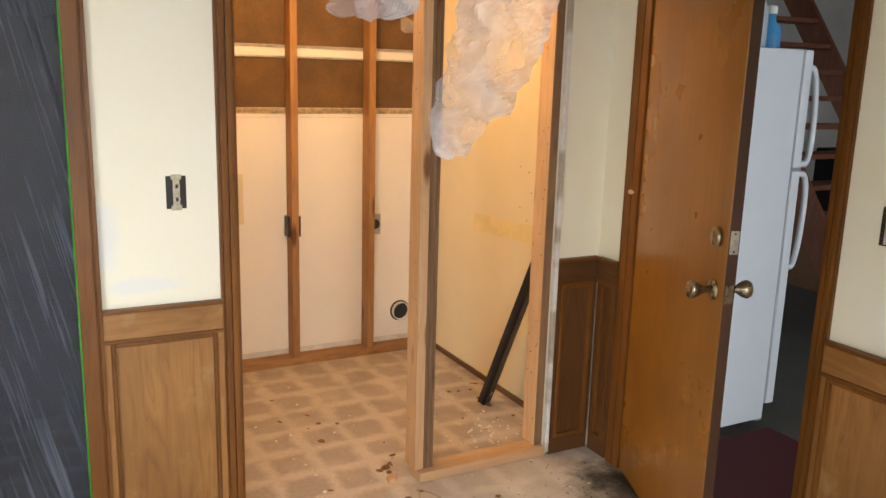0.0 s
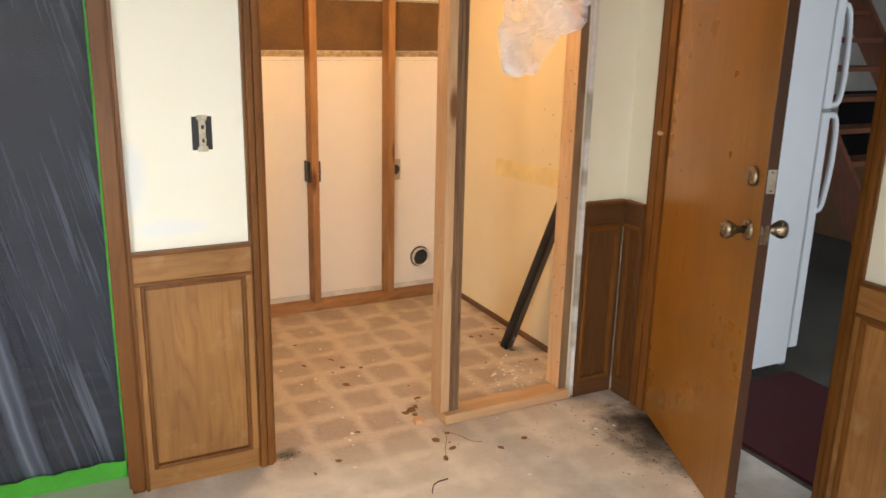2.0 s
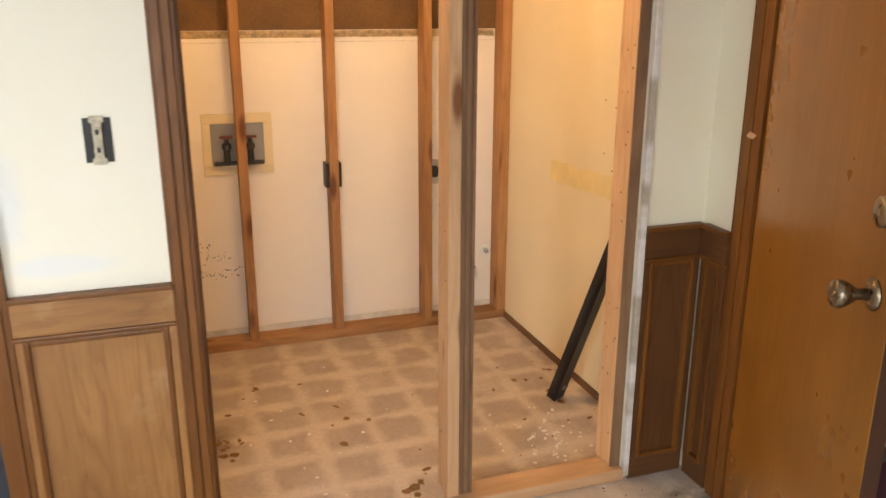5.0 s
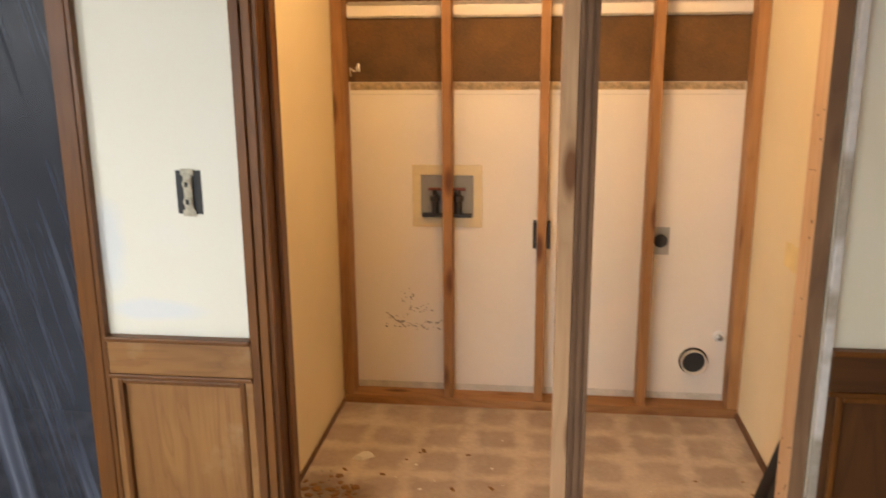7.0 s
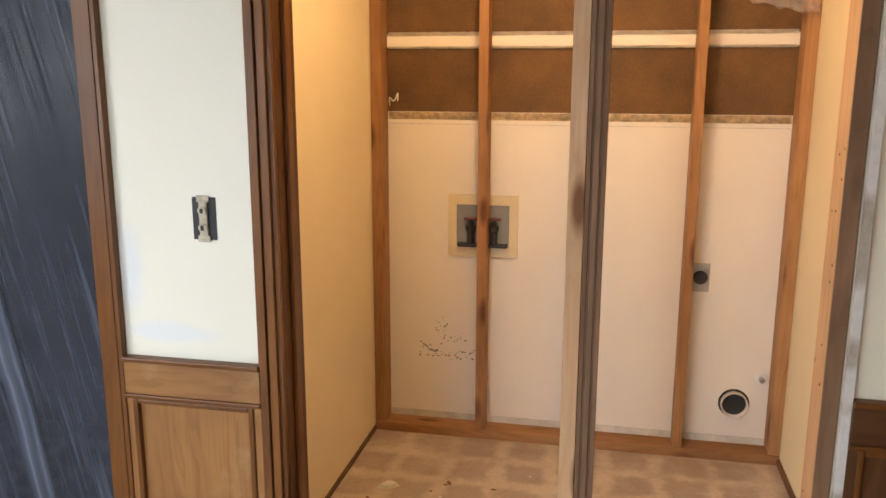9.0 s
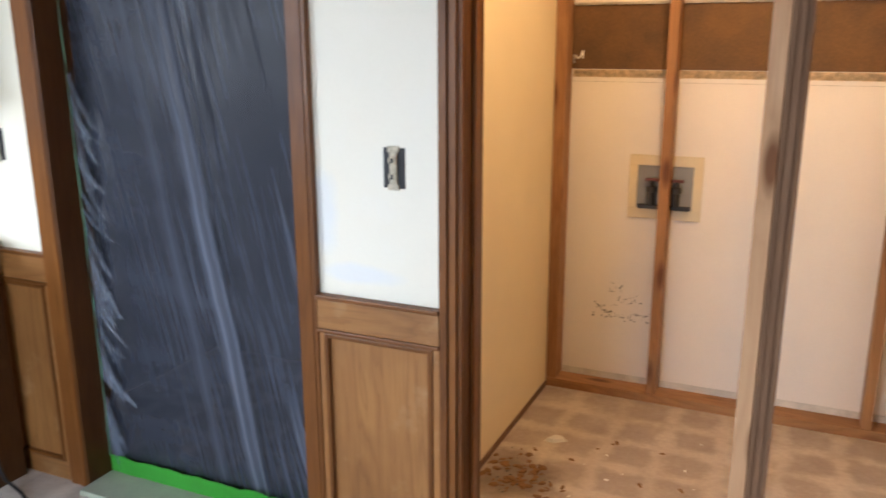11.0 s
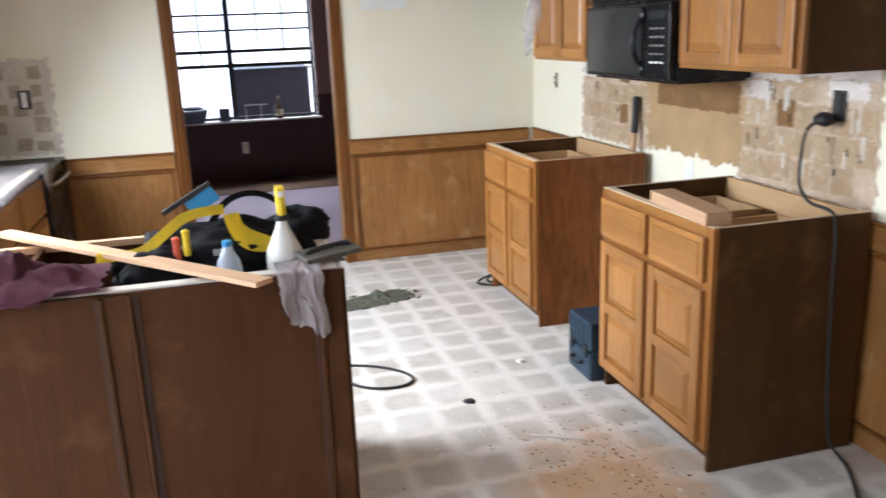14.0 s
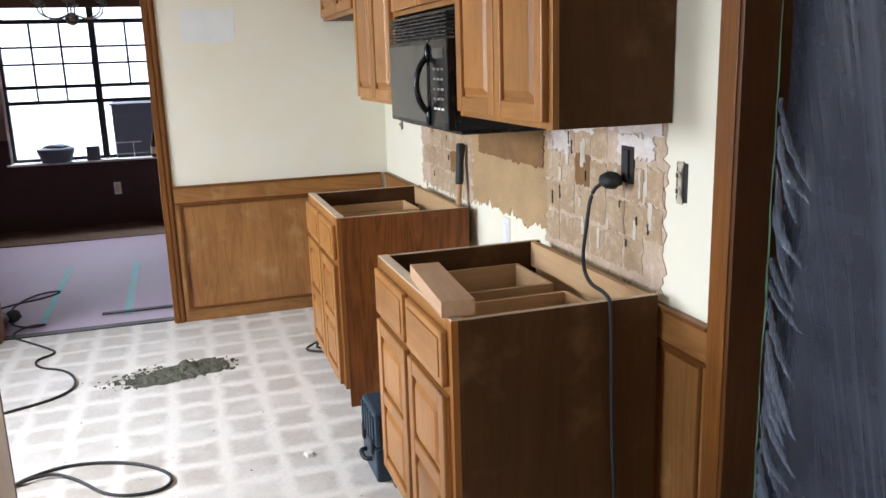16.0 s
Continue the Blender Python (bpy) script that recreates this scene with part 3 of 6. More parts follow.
for i, (y, w) in enumerate(((1.45, 0.05), (0.95, 0.05))):
    structure("trim_floor_tape", box(-5.9, y, -0.003, -4.35, y + w, 0.0005), TEALTAPE, "teal tape on the floor paper")
structure("trim_threshold", box(-4.13, 0.80, 0.0, -4.06, 1.765, 0.008, 0.003), DARKMETAL, "dark metal threshold strip")

# garage beyond the east door
structure("floor_garage", box(2.52, -1.5, -0.12, 7.6, 6.0, -0.01), CONCRETE, "grey concrete floor")
wall("wall_garage", [(7.6, -1.5, 0, 7.7, 6.0, H), (2.52, 6.0, 0, 7.7, 6.1, H), (2.52, -1.6, 0, 7.7, -1.5, H)], plain("garage_wall_board", (0.52, 0.50, 0.49), 0.9, vary=0.2, scale=2.0), "grey unpainted garage wall")
structure("ceiling_garage", box(2.52, -1.6, H, 7.7, 6.1, H + 0.1), CEIL, "plain ceiling")

# ground and distance outside
structure("ground", box(-400, -400, -0.25, 400, 400, -0.13), plain("pale_paving", (0.66, 0.65, 0.63), 0.9), "pale ground outside")
structure("backdrop", box(-13.5, -14, -0.13, -13, 16, 9), BACKDROP, "bright hazy daylight in the distance")


# ---- joinery ----
def moulding(x0, x1, z0, z1, y, depth, steps, axis="x"):
    """A stepped strip that stands proud of a wall face; steps are (share of the width, share of the depth)."""
    bm = None
    a = 0.0
    for w, d in steps:
        if axis == "x":
            lo, hi = x0 + (x1 - x0) * a, x0 + (x1 - x0) * (a + w)
            bm = box(lo, y - depth * d, z0, hi, y, z1, 0.0015, bm)
        else:
            lo, hi = z0 + (z1 - z0) * a, z0 + (z1 - z0) * (a + w)
            bm = box(x0, y - depth * d, lo, x1, y, hi, 0.0015, bm)
        a += w
    return bm


FLAT = [(0.72, 0.75), (0.10, 0.5), (0.18, 1.0)]
CAS = [(0.14, 0.55), (0.30, 1.0), (0.08, 0.62), (0.30, 0.85), (0.18, 0.45)]


def casing(name, x0, x1, y, z1, depth=0.024, label="stained wooden door casing with moulded profile", steps=CAS):
    ob = part(name, moulding(x0, x1, 0.0, z1, y, depth, steps), CASING["z"])
    return tagged(ob, label, kind="structure")


# wainscot built in a flat frame facing -y, then turned onto its wall
def wainscot(name, length, m, top, panels, label, rail_drop=0.10, kick=0.075, PW=None):
    """Panelled dado of that length along x from 0, facing -y, standing on the floor."""
    PW = PW or PANEL
    root = thing(name, (0, 0, 0), label, "wainscot", kind="structure")
    fr = None
    stile = 0.045
    fr = box(0, -0.016, 0, length, 0, kick, 0.002, fr)
    part("bottom_rail", fr, PW["x"], root)
    part("top_rail", box(0, -0.022, top - rail_drop, length, 0, top - 0.014, 0.003), PW["x"], root)
    part("cap", box(0, -0.030, top - 0.014, length, 0, top, 0.004), CASING["x"], root, "darker moulded cap strip")
    part("bead", box(0, -0.026, top - rail_drop - 0.012, length, 0, top - rail_drop, 0.004), CASING["x"], root)
    n = len(panels)
    edges = []
    for a, c in panels:
        part("stile", box(a, -0.018, kick, a + stile * 0.45, 0, top - rail_drop - 0.012, 0.002), PW["z"], root)
        part("stile", box(c - stile * 0.45, -0.018, kick, c, 0, top - rail_drop - 0.012, 0.002), PW["z"], root)
        x0, x1, z0, z1 = a + stile * 0.45, c - stile * 0.45, kick, top - rail_drop - 0.012
        pm = None
        for bx in ((x0, -0.024, z0, x0 + 0.014, 0, z1), (x1 - 0.014, -0.024, z0, x1, 0, z1), (x0 + 0.014, -0.024, z0, x1 - 0.014, 0, z0 + 0.014), (x0 + 0.014, -0.024, z1 - 0.014, x1 - 0.014, 0, z1)):
            pm = box(*bx, 0.004, pm)
        part("panel_moulding", pm, CASING["z"], root)
        part("panel", box(x0 + 0.014, -0.008, z0 + 0.014, x1 - 0.014, 0, z1 - 0.014), PW["z"], root)
    root.matrix_basis = m
    return root


# narrow dado between the sheeted doorway and the closet
wainscot("wainscot", 0.375, pose(0.45, N, 0), 0.835, [(0.0, 0.375)], "worn oak dado panel below an outlet cut-out")
casing("trim_doorway_east_side", 0.388, 0.452, N, 2.12, steps=FLAT)
casing("trim_closet_west_side", 0.822, 0.886, N, 2.18, 0.030)
structure("trim_closet_jamb", box(0.8605, N + 0.002, 0.0, 0.886, 3.284, 2.12, 0.002), SHADEDJAMB["z"], "stained closet jamb, darkened for shade")
structure("trim_closet_stop", box(0.8855, N + 0.05, 0.0, 0.897, 3.235, 2.12, 0.002), CASING["z"], "dark stained door stop")
casing("trim_doorway_west_side", -0.605, -0.525, N, 2.12, 0.034, steps=FLAT)
structure("trim_doorway_west_jamb", box(-0.5262, N - 0.03, 0, -0.512, 3.283, 2.06, 0.002), SHADEDJAMB["z"], "stained doorway jamb, darkened for shade")
structure("trim_doorway_head", box(-0.525, N - 0.01, 2.04, 0.395, 3.283, 2.062, 0.002), CASING["x"], "stained doorway head")
structure("trim_doorway_sill", box(-0.512, 3.08, 0.0005, 0.395, 3.29, 0.022, 0.004), SILL, "greyish green plastic-covered door sill")
wainscot("wainscot", 0.265, pose(-0.87, N, 0), 0.838, [(0.0, 0.265)], "narrow oak dado beside a base cabinet")
# stub wall beside the open door, its shade put into a darker oak
wainscot("wainscot", 0.20, pose(2.185, N, 0), 0.862, [(0.0, 0.20)], "oak dado on the short stub wall, darkened for shade", PW=SHADEDPANEL)
wainscot("wainscot", 0.115, pose(2.40, 3.128, 0, 0, 0, -90), 0.862, [(0.0, 0.115)], "oak dado beside the door casing, darkened for shade", PW=SHADEDPANEL)
# east wall south of the door
wainscot("wainscot", 2.55, pose(2.40, 2.03, 0, 0, 0, -90), 0.835, [(0.0, 0.62), (0.62, 1.24), (1.24, 1.86), (1.86, 2.55)], "oak dado along the wall beside the door")
# west wall
wainscot("wainscot", 1.27, pose(-4.01, 1.835, 0, 0, 0, 90), 0.845, [(0.0, 1.27)], "oak dado with one wide panel")
wainscot("wainscot", 0.66, pose(-4.01, 0.06, 0, 0, 0, 90), 0.845, [(0.0, 0.66)], "oak dado between opening and dishwasher")
wainscot("wainscot", 0.87, pose(-3.98, N, 0), 0.845, [(0.0, 0.87)], "oak dado in the empty fridge bay")


def side_casing(name, y0, y1, z1, face, sign, depth=0.024):
    """Moulded casing on a wall that faces along x."""
    bm = moulding(y0, y1, 0.0, z1, 0, depth, CAS)
    bm.transform(Matrix(((0, sign, 0, face), (1, 0, 0, 0), (0, 0, 1, 0), (0, 0, 0, 1))))
    bmesh.ops.recalc_face_normals(bm, faces=bm.faces[:])
    return tagged(part(name, bm, CASING["z"]), "stained wooden casing of an opening", kind="structure")


side_casing("trim_opening_north_side", 1.765, 1.835, 2.14, -4.01, -1)
side_casing("trim_opening_south_side", 0.722, 0.80, 2.14, -4.01, -1)
structure("trim_opening_head", box(-4.034, 0.722, 2.05, -3.986, 1.835, 2.14, 0.003), CASING["y"], "stained head casing of the opening")
structure("trim_opening_jamb_north", box(-4.132, 1.763, 0, -4.008, 1.776, 2.06, 0.002), PANEL["z"], "stained jamb lining")
structure("trim_opening_jamb_south", box(-4.132, 0.789, 0, -4.008, 0.802, 2.06, 0.002), PANEL["z"], "stained jamb lining")
side_casing("trim_door_south_side", 2.03, 2.085, 2.14, 2.40, 1)
side_casing("trim_door_north_side", 2.90, 3.012, 2.14, 2.40, 1)
structure("trim_door_jamb_south", box(2.398, 2.069, 0, 2.523, 2.087, 2.06, 0.002), CASING["z"], "dark stained door jamb")
structure("trim_door_jamb_north", box(2.398, 2.90, 0, 2.523, 2.917, 2.06, 0.002), CASING["z"], "dark stained door jamb")
structure("trim_door_head", box(2.376, 2.03, 2.055, 2.523, 3.012, 2.14, 0.003), CASING["y"], "dark stained door head")


# ---- door ----
def door():
    hinge = Vector((2.412, 2.888, 0))
    m = pose(hinge.x, hinge.y, 0, 0, 0, -90 - 22.2)
    root = thing("door_1", (0, 0, 0), "flush birch door standing ajar with brass knobs", "door", kind="structure")
    part("leaf", box(0, -0.036, 0.012, 0.795, 0.0, 2.04, 0.002), DOORWOOD["z"], root)
    part("edge_strip", box(0.7945, -0.034, 0.014, 0.7975, -0.002, 2.038), DOOREDGE, root, "dark worn door edge")
    for z, deadbolt in ((0.972, False), (1.135, True)):
        plate = lathe([(0.002, 0), (0.032, 0), (0.034, 0.004), (0.028, 0.010), (0.018, 0.013)], (0, 0, 0), 24)
        plate.transform(Matrix.Translation((0.728, 0, z)) @ pose(0, 0, 0, -90, 0, 0))
        rose = part("lock_rose", plate, BRASS, root, "brass rose", True)
        if deadbolt:
            bm = box(0.718, 0.010, z - 0.016, 0.738, 0.02, z + 0.016, 0.003)
            part("thumb_turn", bm, BRASS, root)
            part("bolt_plate", box(0.7975, -0.031, z - 0.04, 0.7995, -0.005, z + 0.03, 0.001), STEEL, root, "worn bolt plate")
            bolt = lathe([(0.002, 0), (0.009, 0), (0.009, 0.006), (0.006, 0.008)], (0, 0, 0), 16)
            bolt.transform(Matrix.Translation((0.7993, -0.018, z - 0.005)) @ pose(0, 0, 0, 0, 90, 0))
            part("bolt", bolt, STEEL, root, "steel dead bolt end")
            for dz in (-0.032, 0.022):
                screw = lathe([(0.001, 0), (0.0035, 0), (0.003, 0.0012)], (0, 0, 0), 10)
                screw.transform(Matrix.Translation((0.7993, -0.018, z + dz)) @ pose(0, 0, 0, 0, 90, 0))
                part("screw", screw, RUBBER, root)
            bk = lathe([(0.002, 0), (0.030, 0), (0.030, 0.012), (0.020, 0.018)], (0, 0, 0), 24)
            bk.transform(Matrix.Translation((0.728, -0.036, z)) @ pose(0, 0, 0, 90, 0, 0))
            part("lock_cylinder", bk, BRASS, root, "", True)
        else:
            prof = [(0.012, 0), (0.012, 0.026), (0.016, 0.030), (0.026, 0.046), (0.029, 0.058), (0.025, 0.068), (0.010, 0.071)]
            k = lathe(prof, (0, 0, 0), 28)
            k.transform(Matrix.Translation((0.728, 0.010, z)) @ pose(0, 0, 0, -90, 0, 0))
            part("knob", k, BRASS, root, "brass door knob", True)
            k = lathe(prof, (0, 0, 0), 28)
            k.transform(Matrix.Translation((0.728, -0.046, z)) @ pose(0, 0, 0, 90, 0, 0))
            part("knob", k, BRASS, root, "brass door knob", True)
            k = lathe([(0.002, 0), (0.032, 0), (0.033, 0.004), (0.020, 0.012)], (0, 0, 0), 24)
            k.transform(Matrix.Translation((0.728, -0.036, z)) @ pose(0, 0, 0, 90, 0, 0))
            part("lock_rose", k, BRASS, root, "", True)
            part("latch_plate", box(0.7975, -0.030, z - 0.029, 0.7995, -0.006, z + 0.029, 0.001), BRASS, root)
    for z in (0.28, 1.02, 1.82):
        part("hinge", lathe([(0.007, -0.045), (0.007, 0.045)], (-0.008, 0.006, z), 10), CASING["z"], root, "paint-stained hinge knuckle")
    root.matrix_basis = m


door()

# ---- closet framing ----
group = "closet wall studs"
for x in (0.702, 1.144, 1.535, 1.970, 2.348):
    wdt = 0.046 if x in (0.702, 2.348) else 0.038
    s = part("wall_stud", box(x - wdt / 2, 4.615, 0.042, x + wdt / 2, YB - 0.002, H, 0.002), STUD["z"])
    tagged(s, "orange pine stud against the closet wall", "stud", group)
tagged(part("bottom_plate", box(0.679, 4.612, 0.001, 2.371, YB - 0.002, 0.040, 0.002), STUD["x"]), "pine bottom plate on the closet floor", "plate")
tagged(part("baseboard_gap", box(0.679, YB - 0.006, 0.041, 2.371, YB - 0.0025, 0.07), SEAM), "torn board edge above the plate", kind="structure")
tagged(part("sill_plate", box(1.575, 3.14, 0.0005, 2.167, 3.235, 0.040, 0.002), NEWPINE["x"]), "pine sill plate of a stripped partition", "plate")
tagged(part("post_stud", box(1.565, 3.17, 0.041, 1.602, 3.26, H, 0.002), NEWPINE["z"]), "new pine stud on the sill plate", "stud", "partition studs")


def grooved():
    bm = None
    for a, w, d in ((0, 0.010, 0.004), (0.010, 0.005, 0.0), (0.015, 0.013, 0.004), (0.028, 0.005, 0.0), (0.033, 0.010, 0.004)):
        bm = box(1.603 + a, 3.176 - d, 0.041, 1.603 + a + w, 3.262, H, 0.001, bm)
    return bm


tagged(part("grooved_stud", grooved(), OLDSTUD["z"]), "weathered grooved stud beside the new one", "stud", "partition studs")
end = tagged(part("end_stud", box(2.129, 3.17, 0.041, 2.166, 3.26, H, 0.002), NEWPINE["z"]), "nail-holed pine stud with a weathered front edge", "stud", "partition studs")
part("weathered_face", box(2.130, 3.1645, 0.041, 2.1655, 3.1695, H, 0.001), OLDSTUD["z"], end, "weathered brown front edge")
structure("trim_drywall_edge", box(2.1675, 3.138, 0.012, 2.186, N + 0.001, H, 0.002), STRIP, "raw plastered drywall edge")
structure("trim_closet_floor_edge", box(0.6772, 3.29, 0.001, 0.684, 4.61, 0.022), LEDGER["y"], "dark gap strip along the closet floor")
structure("trim_closet_floor_edge_east", box(2.362, 3.27, 0.001, 2.3715, 4.61, 0.03), LEDGER["y"], "dark gap strip along the closet floor")


# ---- base cabinets ----
def raised_door(root, x0, x1, z0, z1, y, mid=None):
    """A frame-and-panel front that faces -y, one panel or two above each other."""
    front = part("door", box(x0, y - 0.007, z0, x1, y, z1, 0.002), OAK["z"], root)
    st = 0.048
    part("door_stile", box(x0, y - 0.020, z0, x0 + st, y - 0.006, z1, 0.005), OAK["z"], front)
    part("door_stile", box(x1 - st, y - 0.020, z0, x1, y - 0.006, z1, 0.005), OAK["z"], front)
    rails = [(z0, z0 + st), (z1 - st, z1)]
    fields = [(z0 + st, z1 - st)]
    if mid:
        rails.append((mid - st / 2, mid + st / 2))
        fields = [(z0 + st, mid - st / 2), (mid + st / 2, z1 - st)]
    for a, c in rails:
        part("door_rail", box(x0 + st, y - 0.0195, a, x1 - st, y - 0.006, c, 0.005), OAK["x"], front)
    for a, c in fields:
        b = bmesh.new()
        i = 0.010
        j = 0.030
        lo = [b.verts.new(p) for p in ((x0 + st + i, y - 0.0075, a + i), (x1 - st - i, y - 0.0075, a + i), (x1 - st - i, y - 0.0075, c - i), (x0 + st + i, y - 0.0075, c - i))]
        hi = [b.verts.new(p) for p in ((x0 + st + j, y - 0.020, a + j), (x1 - st - j, y - 0.020, a + j), (x1 - st - j, y - 0.020, c - j), (x0 + st + j, y - 0.020, c - j))]
        b.faces.new(hi)
        for k in range(4):
            b.faces.new((lo[k], lo[(k + 1) % 4], hi[(k + 1) % 4], hi[k]))
        bmesh.ops.recalc_face_normals(b, faces=b.faces[:])
        part("raised_panel", b, OAK["z"], front)


def base_cabinet(x0, x1, side, label):
    y0, y1, top = 2.505, 3.112, 0.876
    t = 0.016
    root = thing("base_cabinet", ((x0 + x1) / 2, (y0 + y1) / 2, 0), label, "cabinet", "kitchen base cabinets")
    part("side_panel", box(x0, y0 + 0.019, 0.001, x0 + t, y1, top, 0.001), side["z"], root)
    part("side_panel", box(x1 - t, y0 + 0.019, 0.001, x1, y1, top, 0.001), side["z"], root)
    part("side_panel_lining", box(x1 - t - 0.003, y0 + 0.02, 0.10, x1 - t - 0.0005, y1 - 0.02, top - 0.002), CARCASS["y"], root)
    part("side_panel_lining", box(x0 + t + 0.0005, y0 + 0.02, 0.10, x0 + t + 0.003, y1 - 0.02, top - 0.002), SIDE["y"], root)
    part("back_panel", box(x0 + t + 0.003, y1 - 0.02, 0.10, x1 - t - 0.003, y1 - 0.004, top - 0.006), CARCASS["x"], root)
    part("bottom_panel", box(x0 + t, y0 + 0.02, 0.10, x1 - t, y1 - 0.02, 0.115), CARCASS["x"], root)
    part("toe_kick", box(x0 + t, y0 + 0.075, 0.001, x1 - t, y0 + 0.09, 0.10), SIDE["x"], root, "dark recessed toe kick")
    part("back_rail", box(x0 + t + 0.003, y1 - 0.04, top - 0.09, x1 - t - 0.003, y1 - 0.021, top, 0.001), CARCASS["x"], root)
    c = (x0 + x1) / 2
    # frame colour is darkened for the shadow lines between doors and drawers
    for a, e, lo, hi in ((x0, x0 + 0.045, 0.09, top), (x1 - 0.045, x1, 0.09, top), (c - 0.022, c + 0.022, 0.12, top - 0.038)):
        part("face_stile", box(a, y0, lo, e, y0 + 0.019, hi, 0.001), SHADEDOAK["z"], root)
    part("face_rail", box(x0 + 0.045, y0 + 0.0004, top - 0.038, x1 - 0.045, y0 + 0.019, top, 0.001), OAK["x"], root)
    for a, e in ((x0 + 0.045, c - 0.022), (c + 0.022, x1 - 0.045)):
        part("face_rail", box(a, y0 + 0.0004, 0.09, e, y0 + 0.019, 0.125, 0.001), SHADEDOAK["x"], root)
        part("face_rail", box(a, y0 + 0.0004, 0.655, e, y0 + 0.019, 0.69, 0.001), SHADEDOAK["x"], root)
    part("top_edge", box(x0 + 0.002, y0 + 0.001, top, x1 - 0.002, y0 + 0.036, top + 0.004, 0.001), RIM, root, "pale raw top edge")
    for a in (x0, x1 - t):
        part("top_edge", box(a + 0.001, y0 + 0.037, top, a + t - 0.001, y1 - 0.002, top + 0.002), RIM, root, "pale raw top edge")
    for a, e in ((x0 + 0.022, c - 0.017), (c + 0.017, x1 - 0.030)):
        d = part("drawer_front", box(a, y0 - 0.020, 0.686, e, y0 - 0.0005, 0.842, 0.006), OAK["x"], root)
        part("drawer_field", box(a + 0.022, y0 - 0.0235, 0.708, e - 0.022, y0 - 0.019, 0.82, 0.003), OAK["x"], d)
        raised_door(root, a, e, 0.105, 0.662, y0 - 0.0005, 0.385)
        b = box(a + 0.03, y0 + 0.03, 0.70, a + 0.042, y0 + 0.50, 0.81)
        b = box(e - 0.042, y0 + 0.03, 0.70, e - 0.03, y0 + 0.50, 0.81, bm=b)
        b = box(a + 0.042, y0 + 0.488, 0.70, e - 0.042, y0 + 0.50, 0.81, bm=b)
        b = box(a + 0.042, y0 + 0.03, 0.70, e - 0.042, y0 + 0.042, 0.81, bm=b)
        b = box(a + 0.042, y0 + 0.042, 0.70, e - 0.042, y0 + 0.488, 0.706, bm=b)
        part("drawer_box", b, CARCASS["y"], root, "pale open drawer box")
    return root


base_cabinet(-1.594, -0.803, SIDE, "topless oak base cabinet with dark side panel")
base_cabinet(-3.115, -2.347, REDSIDE, "topless oak base cabinet with reddish side panel")


def upper_cabinet(x0, x1, z0, z1, label, doors=2, y0=2.80):
    y1 = N - 0.004
    root = thing("wall_cabinet", ((x0 + x1) / 2, y1, z0), label, "cabinet", "kitchen wall cabinets")
    part("body", box(x0, y0 + 0.019, z0, x1, y1, z1, 0.001), SIDE["z"], root, "dark brown cabinet box")
    fr = box(x0, y0, z0, x0 + 0.04, y0 + 0.0185, z1, 0.001)
    fr = box(x1 - 0.04, y0, z0, x1, y0 + 0.0185, z1, 0.001, fr)
    fr = box(x0 + 0.04, y0 + 0.0004, z0, x1 - 0.04, y0 + 0.0185, z0 + 0.04, 0.001, fr)
    fr = box(x0 + 0.04, y0 + 0.0004, z1 - 0.04, x1 - 0.04, y0 + 0.0185, z1, 0.001, fr)
    part("face_frame", fr, OAK["z"], root)
    w = (x1 - x0 - 0.04) / doors
    for i in range(doors):
        a = x0 + 0.02 + i * w
        raised_door(root, a + 0.003, a + w - 0.003, z0 + 0.018, z1 - 0.02, y0 - 0.0005)
    return root


upper_cabinet(-1.532, -0.822, 1.345, 2.11, "honey oak wall cabinet with two raised-panel doors")
upper_cabinet(-3.078, -2.342, 1.345, 2.11, "honey oak wall cabinet with two raised-panel doors")
upper_cabinet(-2.338, -1.536, 1.71, 2.11, "short honey oak wall cabinet above the microwave")
upper_cabinet(-4.004, -3.082, 1.78, 2.11, "short oak wall cabinet over the fridge bay")


south = upper_cabinet(-4.004, -3.10, 1.46, 2.11, "honey oak wall cabinet above the sink run", 2, 2.842)
south.matrix_basis = pose(-3.552, -0.576, 1.46, 0, 0, 180)


